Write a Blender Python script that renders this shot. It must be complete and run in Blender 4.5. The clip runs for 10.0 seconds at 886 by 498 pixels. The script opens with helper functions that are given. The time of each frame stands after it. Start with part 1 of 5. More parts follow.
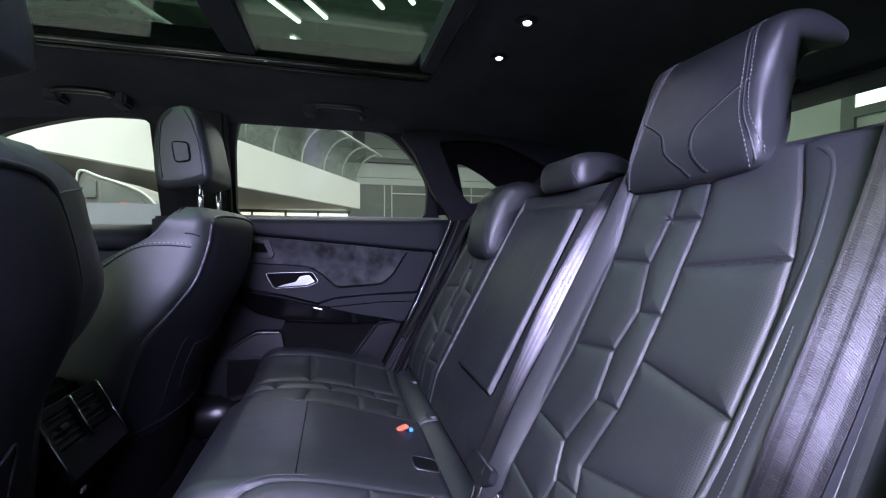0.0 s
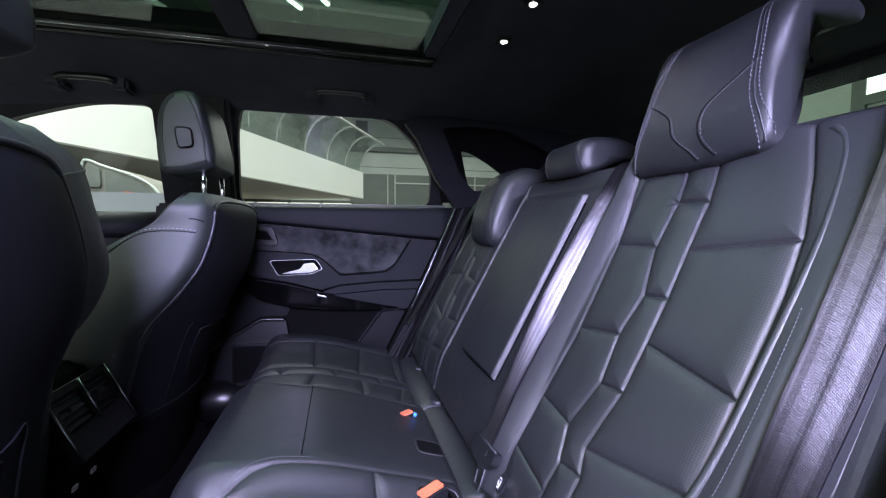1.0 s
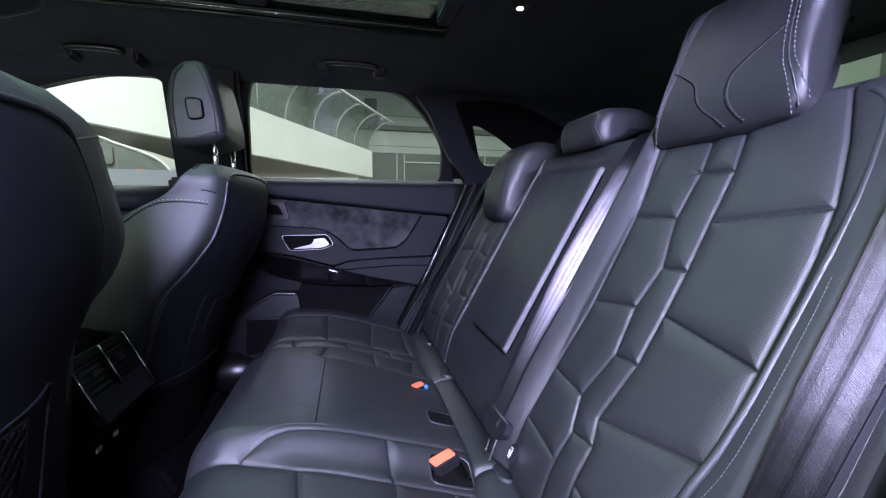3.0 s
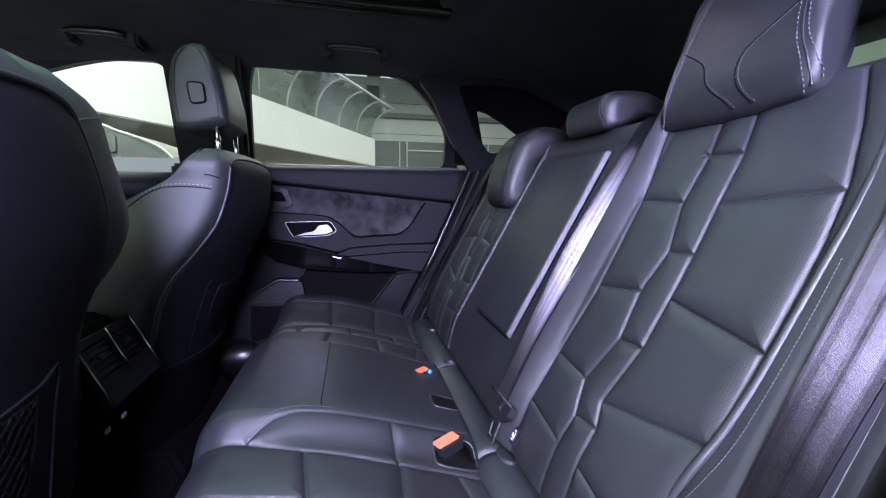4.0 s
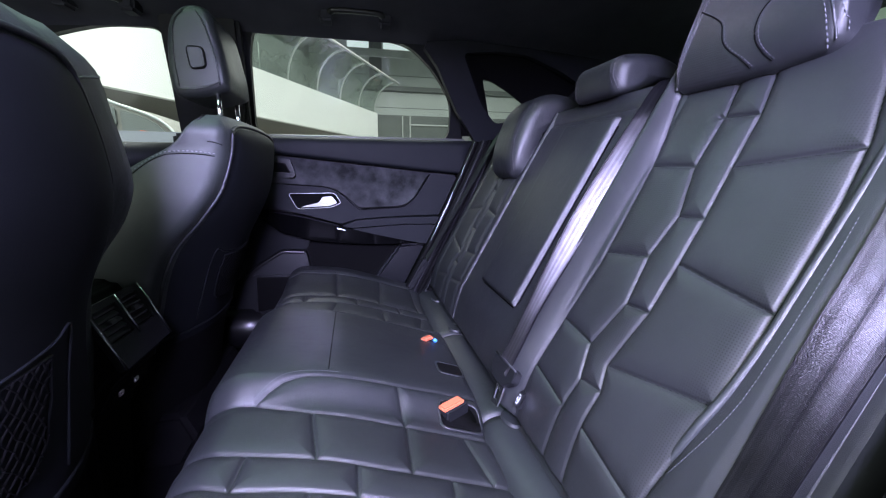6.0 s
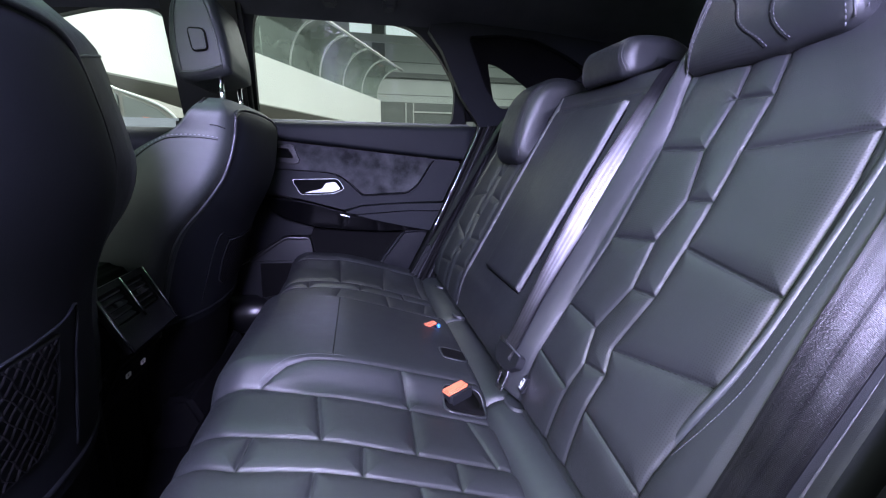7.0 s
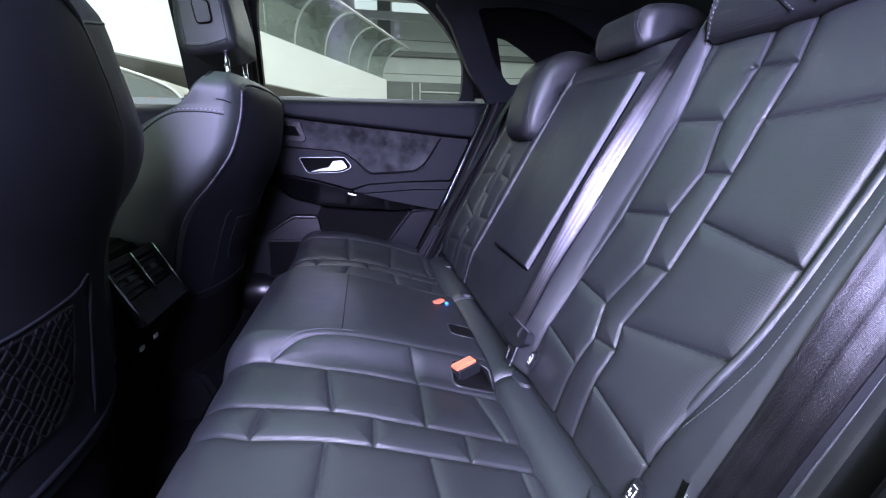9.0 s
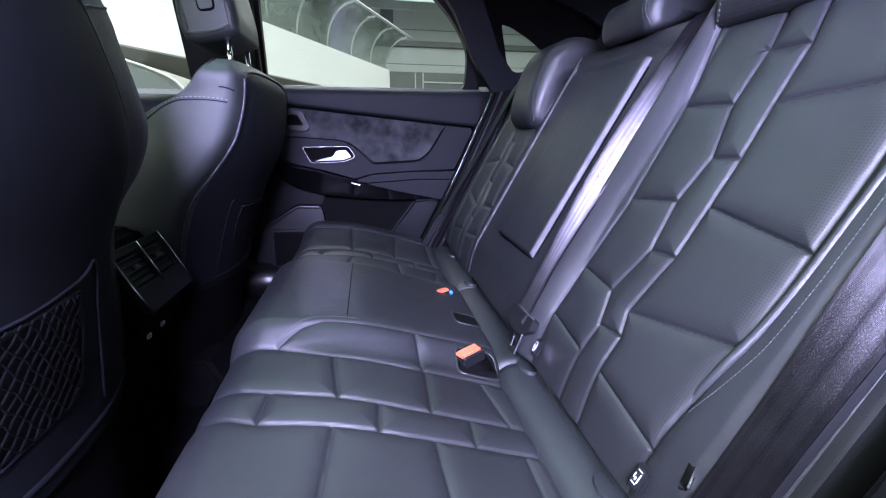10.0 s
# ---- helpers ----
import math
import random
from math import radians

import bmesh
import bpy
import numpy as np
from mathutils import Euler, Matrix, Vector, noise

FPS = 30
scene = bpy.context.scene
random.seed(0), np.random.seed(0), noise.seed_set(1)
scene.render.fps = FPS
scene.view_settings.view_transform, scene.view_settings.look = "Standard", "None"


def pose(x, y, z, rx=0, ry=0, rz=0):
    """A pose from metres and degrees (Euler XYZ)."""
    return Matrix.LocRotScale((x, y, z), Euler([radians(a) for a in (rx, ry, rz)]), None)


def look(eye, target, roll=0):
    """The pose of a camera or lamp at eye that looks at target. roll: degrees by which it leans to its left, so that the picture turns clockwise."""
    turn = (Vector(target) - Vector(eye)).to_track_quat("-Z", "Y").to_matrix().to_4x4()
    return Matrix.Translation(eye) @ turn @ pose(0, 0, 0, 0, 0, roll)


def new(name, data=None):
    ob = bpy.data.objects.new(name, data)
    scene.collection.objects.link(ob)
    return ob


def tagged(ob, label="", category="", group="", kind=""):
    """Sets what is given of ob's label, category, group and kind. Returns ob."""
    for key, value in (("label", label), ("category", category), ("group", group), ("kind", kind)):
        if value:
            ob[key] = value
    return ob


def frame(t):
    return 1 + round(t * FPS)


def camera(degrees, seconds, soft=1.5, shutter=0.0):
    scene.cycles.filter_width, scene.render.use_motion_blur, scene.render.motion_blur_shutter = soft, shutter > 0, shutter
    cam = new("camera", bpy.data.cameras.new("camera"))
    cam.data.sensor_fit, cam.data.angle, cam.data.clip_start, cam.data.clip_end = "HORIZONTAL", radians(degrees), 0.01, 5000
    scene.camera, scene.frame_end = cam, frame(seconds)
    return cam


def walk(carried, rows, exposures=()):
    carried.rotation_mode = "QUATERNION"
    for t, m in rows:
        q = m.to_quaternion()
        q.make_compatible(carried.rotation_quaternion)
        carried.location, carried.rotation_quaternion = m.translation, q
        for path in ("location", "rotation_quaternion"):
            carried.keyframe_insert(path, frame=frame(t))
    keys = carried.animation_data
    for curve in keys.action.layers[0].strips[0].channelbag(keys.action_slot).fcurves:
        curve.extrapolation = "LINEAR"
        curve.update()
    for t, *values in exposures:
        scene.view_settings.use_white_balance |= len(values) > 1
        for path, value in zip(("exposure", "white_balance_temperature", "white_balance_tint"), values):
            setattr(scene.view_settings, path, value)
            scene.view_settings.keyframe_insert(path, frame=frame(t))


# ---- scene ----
cam = camera(95.0, 10.0, 1.15)
# seconds, place, then yaw, pitch and lean; x runs to the car's tail, y to its far side
ROWS = [
    (0.0, -0.2547, -0.8297, 1.1329, -14.65, -1.79, 0.17),
    (0.5, -0.2545, -0.8283, 1.1283, -14.41, -2.50, 0.16),
    (1.0, -0.2552, -0.8269, 1.1241, -14.18, -3.21, 0.18),
    (1.5, -0.2564, -0.8250, 1.1200, -13.92, -3.90, 0.32),
    (2.0, -0.2581, -0.8227, 1.1165, -13.61, -4.64, 0.39),
    (2.5, -0.2597, -0.8206, 1.1133, -13.26, -5.33, 0.47),
    (4.0, -0.2624, -0.8169, 1.1020, -12.55, -7.61, 0.54),
    (4.5, -0.2633, -0.8161, 1.0974, -12.48, -8.44, 0.56),
    (5.0, -0.2637, -0.8158, 1.0936, -12.35, -9.27, 0.55),
    (5.5, -0.2648, -0.8154, 1.0897, -12.24, -10.10, 0.54),
    (7.0, -0.2680, -0.8120, 1.0785, -11.68, -12.57, 0.72),
    (7.5, -0.2680, -0.8106, 1.0754, -11.43, -13.29, 0.75),
    (8.0, -0.2686, -0.8098, 1.0725, -11.21, -13.91, 0.74),
    (8.5, -0.2698, -0.8092, 1.0699, -10.99, -14.51, 0.71),
    (9.0, -0.2716, -0.8086, 1.0664, -10.78, -15.08, 0.66),
    (9.5, -0.2725, -0.8083, 1.0628, -10.53, -15.68, 0.58),
    (10.0, -0.2734, -0.8081, 1.0595, -10.28, -16.27, 0.44),
]
walk(cam, [(t, pose(x, y, z, 90 + pitch, 0, yaw) @ pose(0, 0, 0, 0, 0, lean)) for t, x, y, z, yaw, pitch, lean in ROWS], [(0.0, -0.24, 6500, 10), (2.5, -0.17, 6420, 11), (5.0, -0.09, 6330, 12), (7.5, 0.03, 6240, 13), (10.0, 0.13, 6150, 14)])

# ---- world and light ----
world = bpy.data.worlds.new("hall_air")
scene.world = world
world.use_nodes = True
world.node_tree.nodes["Background"].inputs[0].default_value = (0.75, 0.85, 0.8, 1)
world.node_tree.nodes["Background"].inputs[1].default_value = 0.025


def area_lamp(name, m, sx, sy, watts, colour):
    data = bpy.data.lights.new(name, "AREA")
    data.shape, data.size, data.size_y, data.energy, data.color = "RECTANGLE", sx, sy, watts, colour
    ob = new(name, data)
    ob.matrix_world = m
    return ob


# key lamp added outside the open near door; its source is unseen
area_lamp("key_near_door", look((-0.385, -1.58, 1.60), (0.05, -0.30, 0.85)), 0.55, 0.42, 211, (0.61, 0.578, 1.0))
# fill lamp added at the near front to lift the far seat's shaded flank
area_lamp("fill_near_front", look((-1.22, -0.86, 1.34), (-0.62, 0.15, 1.0)), 0.62, 0.32, 5.5, (0.92, 1.0, 0.94))
# lamp field over the car, shining in through the glass roof
area_lamp("roof_lamps", look((-1.9, 1.7, 5.6), (-0.1, -0.2, 0.8)), 1.6, 1.4, 195, (0.81, 0.85, 0.98))
# hall tubes over the bays
area_lamp("hall_tubes", look((3.0, 21.0, 8.6), (3.0, 21.0, 0.0)), 22.0, 16.0, 3450, (0.98, 1.0, 0.95))
area_lamp("bay_tubes", look((-3.0, 5.0, 8.6), (-3.0, 5.0, 0.0)), 8.0, 6.0, 2600, (0.98, 1.0, 0.95))


# unseen fill lamp added over the near side to lift the dark interior
area_lamp("near_bay_fill", look((-4.5, -6.0, 8.6), (-4.5, -6.0, 0.0)), 8.0, 6.0, 3600, (0.95, 1.0, 0.95))


# ---- materials ----
def material(name):
    m = bpy.data.materials.new(name)
    m.use_nodes = True
    return m, m.node_tree.nodes, m.node_tree.links, m.node_tree.nodes["Principled BSDF"]


def mixed(nodes, links, fac, a, b):
    ramp = nodes.new("ShaderNodeValToRGB")
    ramp.color_ramp.elements[0].color, ramp.color_ramp.elements[1].color = (*a, 1), (*b, 1)
    ramp.color_ramp.elements[0].position, ramp.color_ramp.elements[1].position = 0.3, 0.7
    links.new(fac, ramp.inputs[0])
    return ramp.outputs[0]


def coords(nodes, links, scale=(1, 1, 1), turn=(0, 0, 0)):
    tc, mp = nodes.new("ShaderNodeTexCoord"), nodes.new("ShaderNodeMapping")
    mp.inputs["Scale"].default_value, mp.inputs["Rotation"].default_value = scale, turn
    links.new(tc.outputs["Object"], mp.inputs[0])
    return mp.outputs[0]


def noise_node(nodes, links, at, scale, detail=4.0, rough=0.6):
    n = nodes.new("ShaderNodeTexNoise")
    n.inputs["Scale"].default_value, n.inputs["Detail"].default_value, n.inputs["Roughness"].default_value = scale, detail, rough
    links.new(at, n.inputs["Vector"])
    return n.outputs["Fac"]


def bump_node(nodes, links, height, strength, distance, before=None):
    b = nodes.new("ShaderNodeBump")
    b.inputs["Strength"].default_value, b.inputs["Distance"].default_value = strength, distance
    links.new(height, b.inputs["Height"])
    if before:
        links.new(before, b.inputs["Normal"])
    return b.outputs["Normal"]


def surface(name, dark, light, rough, metal=0.0, grain=300.0, relief=0.0004, patch=6.0, spread=0.12, coat=0.0, sheen=0.0, spec=0.5):
    """A plain material with colour patches, uneven gloss and fine relief."""
    m, nodes, links, bsdf = material(name)
    at = coords(nodes, links)
    big, fine = noise_node(nodes, links, at, patch), noise_node(nodes, links, at, grain, 3)
    links.new(mixed(nodes, links, big, dark, light), bsdf.inputs["Base Color"])
    r = nodes.new("ShaderNodeMapRange")
    r.inputs["To Min"].default_value, r.inputs["To Max"].default_value = rough - spread / 2, rough + spread / 2
    links.new(noise_node(nodes, links, at, patch * 3.1), r.inputs["Value"])
    links.new(r.outputs[0], bsdf.inputs["Roughness"])
    bsdf.inputs["Metallic"].default_value = metal
    bsdf.inputs["Specular IOR Level"].default_value = spec
    bsdf.inputs["Coat Weight"].default_value = coat
    bsdf.inputs["Coat Roughness"].default_value = 0.08
    bsdf.inputs["Sheen Weight"].default_value = sheen
    if relief:
        links.new(bump_node(nodes, links, fine, 0.5, relief), bsdf.inputs["Normal"])
    return m


TILT = math.atan(0.545)


def leather(name, dark, light, rough=0.43, holes=None, start=0.47, uneven=0.07):
    """Grained leather; holes: the turn that lays the perforation in the plane, and the region along y."""
    m, nodes, links, bsdf = material(name)
    at = coords(nodes, links)
    big = noise_node(nodes, links, at, 5.0)
    links.new(mixed(nodes, links, big, dark, light), bsdf.inputs["Base Color"])
    cells = nodes.new("ShaderNodeTexVoronoi")
    cells.feature = "DISTANCE_TO_EDGE"
    cells.inputs["Scale"].default_value = 900
    links.new(at, cells.inputs["Vector"])
    creases = noise_node(nodes, links, at, 38, 5)
    n = bump_node(nodes, links, noise_node(nodes, links, at, 9, 3), 0.40, 0.006)
    n = bump_node(nodes, links, creases, 0.34, 0.0018, n)
    n = bump_node(nodes, links, cells.outputs["Distance"], 0.55, 0.0006, n)
    r = nodes.new("ShaderNodeMapRange")
    r.inputs["To Min"].default_value, r.inputs["To Max"].default_value = rough - uneven, rough + uneven
    links.new(noise_node(nodes, links, at, 18), r.inputs["Value"])
    links.new(r.outputs[0], bsdf.inputs["Roughness"])
    if holes is not None:
        flat = coords(nodes, links, (1, 1, 1), (0, holes, 0))
        cut = nodes.new("ShaderNodeVectorMath")
        cut.operation = "MULTIPLY"
        cut.inputs[1].default_value = (0, 1, 1) if holes else (1, 1, 0)
        links.new(flat, cut.inputs[0])
        dots = nodes.new("ShaderNodeTexVoronoi")
        dots.inputs["Scale"].default_value, dots.inputs["Randomness"].default_value = 320, 0.0
        links.new(cut.outputs[0], dots.inputs["Vector"])
        hole, band, parts = nodes.new("ShaderNodeMapRange"), nodes.new("ShaderNodeMapRange"), nodes.new("ShaderNodeSeparateXYZ")
        hole.inputs["From Min"].default_value, hole.inputs["From Max"].default_value = 0.17, 0.31
        hole.inputs["To Min"].default_value, hole.inputs["To Max"].default_value = 1.0, 0.0
        links.new(dots.outputs["Distance"], hole.inputs["Value"])
        links.new(flat, parts.inputs[0])
        away = nodes.new("ShaderNodeMath")
        away.operation = "ABSOLUTE"
        links.new(parts.outputs[1], away.inputs[0])
        band.inputs["From Min"].default_value, band.inputs["From Max"].default_value = start, start + 0.035
        links.new(away.outputs[0], band.inputs["Value"])
        mask = nodes.new("ShaderNodeMath")
        mask.operation = "MULTIPLY"
        links.new(hole.outputs[0], mask.inputs[0])
        links.new(band.outputs[0], mask.inputs[1])
        mix = nodes.new("ShaderNodeMix")
        mix.data_type = "RGBA"
        mix.inputs[7].default_value = (0.004, 0.004, 0.004, 1)
        links.new(mask.outputs[0], mix.inputs[0])
        links.new(bsdf.inputs["Base Color"].links[0].from_socket, mix.inputs[6])
        links.new(mix.outputs[2], bsdf.inputs["Base Color"])
    if holes is not None:
        n = bump_node(nodes, links, mask.outputs[0], -0.4, 0.0009, n)
        shine = nodes.new("ShaderNodeMapRange")
        shine.inputs["To Min"].default_value, shine.inputs["To Max"].default_value = 0.5, 0.36
        links.new(mask.outputs[0], shine.inputs["Value"])
        links.new(shine.outputs[0], bsdf.inputs["Specular IOR Level"])
    links.new(n, bsdf.inputs["Normal"])
    bsdf.inputs["Specular IOR Level"].default_value = 0.5
    return m


def glazing(name, tint):
    """Clear tinted glass whose gloss grows towards grazing views."""
    m, nodes, links, bsdf = material(name)
    nodes.remove(bsdf)
    clear, shiny, mix, weight, power, gain = (nodes.new("ShaderNode" + k) for k in ("BsdfTransparent", "BsdfGlossy", "MixShader", "LayerWeight", "Math", "Math"))
    clear.inputs[0].default_value = (*tint, 1)
    shiny.inputs["Roughness"].default_value = 0.02
    power.operation, gain.operation = "POWER", "MULTIPLY_ADD"
    power.inputs[1].default_value = 5.0
    gain.inputs[1].default_value, gain.inputs[2].default_value = 0.5, 0.03
    links.new(weight.outputs["Facing"], power.inputs[0])
    links.new(power.outputs[0], gain.inputs[0])
    links.new(gain.outputs[0], mix.inputs[0])
    links.new(clear.outputs[0], mix.inputs[1])
    links.new(shiny.outputs[0], mix.inputs[2])
    links.new(mix.outputs[0], nodes["Material Output"].inputs[0])
    return m


def glow(name, colour, strength):
    m, nodes, links, bsdf = material(name)
    bsdf.inputs["Emission Color"].default_value = (*colour, 1)
    bsdf.inputs["Emission Strength"].default_value = strength
    return m


LEATHER = leather("black_leather", (0.0095, 0.0104, 0.0114), (0.0155, 0.0168, 0.0184), 0.40)
LEATHER_SIDE = leather("smooth_black_leather", (0.011, 0.0125, 0.0135), (0.017, 0.0195, 0.0205), 0.44)
LEATHER_FLANK = leather("soft_black_flank_leather", (0.016, 0.019, 0.0185), (0.032, 0.037, 0.0355), 0.50, uneven=0.16)
LEATHER_HOLES = leather("perforated_leather", (0.0095, 0.0104, 0.0114), (0.0155, 0.0168, 0.0184), 0.46, -TILT)
LEATHER_DOTS = leather("all_over_perforated_leather", (0.0095, 0.0104, 0.0114), (0.0155, 0.0168, 0.0184), 0.46, -TILT, -1.0)
LEATHER_HOLES_FLAT = leather("perforated_cushion_leather", (0.0095, 0.0104, 0.0114), (0.0155, 0.0168, 0.0184), 0.46, 0.0)
SHELL = surface("soft_black_vinyl", (0.0052, 0.0060, 0.0072), (0.0078, 0.0086, 0.0102), 0.6, grain=500, relief=0.0003, spec=0.08)
PLASTIC = surface("grained_black_plastic", (0.004, 0.0045, 0.0055), (0.007, 0.0075, 0.009), 0.6, grain=900, relief=0.0005, spec=0.22)
PLASTIC_GREY = surface("dark_grey_plastic", (0.0042, 0.0050, 0.0066), (0.0062, 0.0070, 0.0090), 0.58, grain=900, relief=0.0004, spec=0.14)
GLOSS = surface("piano_black", (0.0012, 0.0012, 0.0014), (0.002, 0.002, 0.0022), 0.10, relief=0, spread=0.04, coat=0.0, spec=0.16)
TRIM_SATIN = surface("satin_door_trim", (0.0030, 0.0034, 0.0044), (0.0044, 0.0048, 0.0060), 0.36, grain=900, relief=0.0002, spec=0.24)
SILL_GLOSS = surface("glossy_black_sill", (0.003, 0.003, 0.0034), (0.004, 0.004, 0.0045), 0.30, relief=0, spread=0.06, spec=0.5)
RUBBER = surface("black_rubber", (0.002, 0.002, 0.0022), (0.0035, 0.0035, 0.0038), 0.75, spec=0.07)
SATIN_BLACK = surface("satin_black_plastic", (0.02, 0.02, 0.024), (0.028, 0.028, 0.033), 0.3, grain=900, relief=0.0002)
# paler than the rubber: the seal's reflected light is put into its grey
SEAL = surface("window_seal_gleam", (0.10, 0.105, 0.10), (0.14, 0.145, 0.14), 0.5)
CHROME = surface("satin_chrome", (0.75, 0.76, 0.8), (0.85, 0.86, 0.9), 0.12, metal=1.0, relief=0, spread=0.06)
THREAD_DARK = surface("dark_grey_thread", (0.09, 0.09, 0.10), (0.14, 0.14, 0.155), 0.6, grain=2000, relief=0.0002)
THREAD = surface("grey_thread", (0.055, 0.055, 0.064), (0.085, 0.085, 0.095), 0.6, grain=2000, relief=0.0002)
SUEDE = surface("dark_suede", (0.004, 0.004, 0.005), (0.040, 0.041, 0.044), 0.9, grain=400, relief=0.0006, patch=17, sheen=0.15, spec=0.2)
HEADLINER = surface("black_headliner_cloth", (0.026, 0.026, 0.035), (0.038, 0.038, 0.050), 0.95, grain=800, relief=0.0006, spec=0.1)
# near-black with the shade of pockets, cups and console put into the colour
SHADE_BLACK = surface("shade_black", (0.0012, 0.0012, 0.0013), (0.002, 0.002, 0.0022), 0.95, grain=600, relief=0.0005, spec=0.05)
SHADE_BLACK.node_tree.nodes["Principled BSDF"].inputs["Specular IOR Level"].default_value = 0.1
CARPET = surface("black_carpet", (0.0015, 0.0015, 0.0016), (0.005, 0.005, 0.0055), 0.95, grain=500, relief=0.004, patch=14, spec=0.05)
ORANGE = surface("orange_buckle_plastic", (0.60, 0.125, 0.055), (0.66, 0.15, 0.075), 0.45, relief=0)
RED = surface("dark_red_plastic", (0.35, 0.03, 0.03), (0.45, 0.05, 0.04), 0.4, relief=0)
BLUE = surface("blue_cap_plastic", (0.03, 0.2, 0.6), (0.05, 0.25, 0.7), 0.4, relief=0)
WHITE_MARK = surface("white_print", (0.55, 0.55, 0.55), (0.62, 0.62, 0.62), 0.5, relief=0)
SIDE_GLASS = glazing("lightly_tinted_glass", (0.86, 0.89, 0.865))
ROOF_GLASS = glazing("dark_tinted_glass", (0.42, 0.53, 0.46))
REAR_GLASS = glazing("green_tinted_glass", (0.72, 0.80, 0.72))
WALL_PAINT = surface("pale_grey_cladding", (0.42, 0.46, 0.44), (0.48, 0.52, 0.5), 0.6, grain=40, relief=0.001, patch=0.7)
WHITE_PAINT = surface("white_wall_paint", (0.78, 0.79, 0.77), (0.84, 0.84, 0.82), 0.6, grain=60, relief=0.0006, patch=0.8)
SOFFIT = surface("taupe_soffit_board", (0.17, 0.165, 0.15), (0.23, 0.225, 0.205), 0.7, grain=40, relief=0.001, patch=0.8)
PALE_PANEL = surface("pale_blue_grey_panel", (0.20, 0.21, 0.25), (0.24, 0.25, 0.29), 0.5, grain=60, relief=0.0006, patch=0.8)
DARK_PANEL = surface("dark_grey_wall_panel", (0.10, 0.115, 0.11), (0.14, 0.155, 0.15), 0.5, grain=50, relief=0.001, patch=0.9)
CONCRETE = surface("polished_hall_floor", (0.26, 0.27, 0.26), (0.34, 0.35, 0.33), 0.3, grain=30, relief=0.0008, patch=0.8)
STEEL = surface("galvanised_steel", (0.4, 0.42, 0.41), (0.5, 0.52, 0.5), 0.45, metal=0.6, grain=80, relief=0.0004)
DARK_ROOF = surface("green_grey_roof_sheet", (0.11, 0.16, 0.125), (0.16, 0.22, 0.175), 0.7, grain=20, relief=0.002, patch=0.6)


def hazy_glass(name, tint, haze):
    """Tinted glazing with a pale matt film mixed in, in uneven streaks."""
    m = glazing(name, tint)
    nodes, links = m.node_tree.nodes, m.node_tree.links
    out = nodes["Material Output"]
    pale_layer, mix, film = nodes.new("ShaderNodeBsdfDiffuse"), nodes.new("ShaderNodeMixShader"), nodes.new("ShaderNodeMapRange")
    pale_layer.inputs[0].default_value = (*haze, 1)
    at = coords(nodes, links, (0.5, 0.5, 0.9))
    film.inputs["From Min"].default_value, film.inputs["From Max"].default_value = 0.3, 0.7
    film.inputs["To Min"].default_value, film.inputs["To Max"].default_value = 0.16, 0.55
    links.new(noise_node(nodes, links, at, 1.1, 4), film.inputs["Value"])
    links.new(film.outputs[0], mix.inputs[0])
    links.new(out.inputs[0].links[0].from_socket, mix.inputs[1])
    links.new(pale_layer.outputs[0], mix.inputs[2])
    links.new(mix.outputs[0], out.inputs[0])
    return m


HALL_GLASS = hazy_glass("hall_canopy_glass", (0.55, 0.63, 0.59), (0.29, 0.325, 0.30))
TUBE = glow("lit_tube", (0.85, 1.0, 0.92), 22)
LAMP_GLOW = glow("lit_reading_lamp", (1.0, 0.98, 1.0), 25)
SHOP_GLOW = glow("lit_shop_front", (1.0, 0.93, 0.75), 1.6)
DAY_GLOW = glow("daylit_pane", (0.80, 0.93, 0.93), 0.9)
BRIGHT_GLOW = glow("bright_daylit_pane", (0.9, 0.96, 1.0), 4.0)


def belt_cloth(name, rough, gloss):
    """Woven webbing: dark matt thread with a close, soft shine."""
    m, nodes, links, bsdf = material(name)
    nodes.remove(bsdf)
    cloth, shine, mix = (nodes.new("ShaderNode" + k) for k in ("BsdfDiffuse", "BsdfGlossy", "MixShader"))
    shine.distribution = "BECKMANN"
    at = coords(nodes, links)
    wave = nodes.new("ShaderNodeTexWave")
    wave.inputs["Scale"].default_value, wave.inputs["Distortion"].default_value = 300, 3.0
    wave.bands_direction = "Z"
    links.new(at, wave.inputs["Vector"])
    links.new(mixed(nodes, links, noise_node(nodes, links, at, 60), (0.003, 0.003, 0.0035), (0.0065, 0.0065, 0.0075)), cloth.inputs["Color"])
    n = bump_node(nodes, links, noise_node(nodes, links, at, 45, 5), 0.10, 0.002)
    n = bump_node(nodes, links, wave.outputs["Fac"], 0.035, 0.0004, n)
    worn = nodes.new("ShaderNodeMapRange")
    worn.inputs["To Min"].default_value, worn.inputs["To Max"].default_value = gloss * 0.55, gloss * 1.45
    links.new(noise_node(nodes, links, at, 26, 3), worn.inputs["Value"])
    shine.inputs["Roughness"].default_value = rough
    for node in (cloth, shine):
        links.new(n, node.inputs["Normal"])
    links.new(worn.outputs[0], mix.inputs[0])
    links.new(cloth.outputs[0], mix.inputs[1])
    links.new(shine.outputs[0], mix.inputs[2])
    links.new(mix.outputs[0], nodes["Material Output"].inputs[0])
    return m


BELT = belt_cloth("black_belt_webbing", 0.33, 0.009)
BELT_MIXED = belt_cloth("half_shiny_belt_webbing", 0.32, 0.021)
BELT_SHINY = belt_cloth("shiny_belt_webbing", 0.31, 0.035)
SATIN = surface("satin_metal", (0.42, 0.42, 0.45), (0.5, 0.5, 0.53), 0.24, metal=1.0, relief=0, spread=0.06)


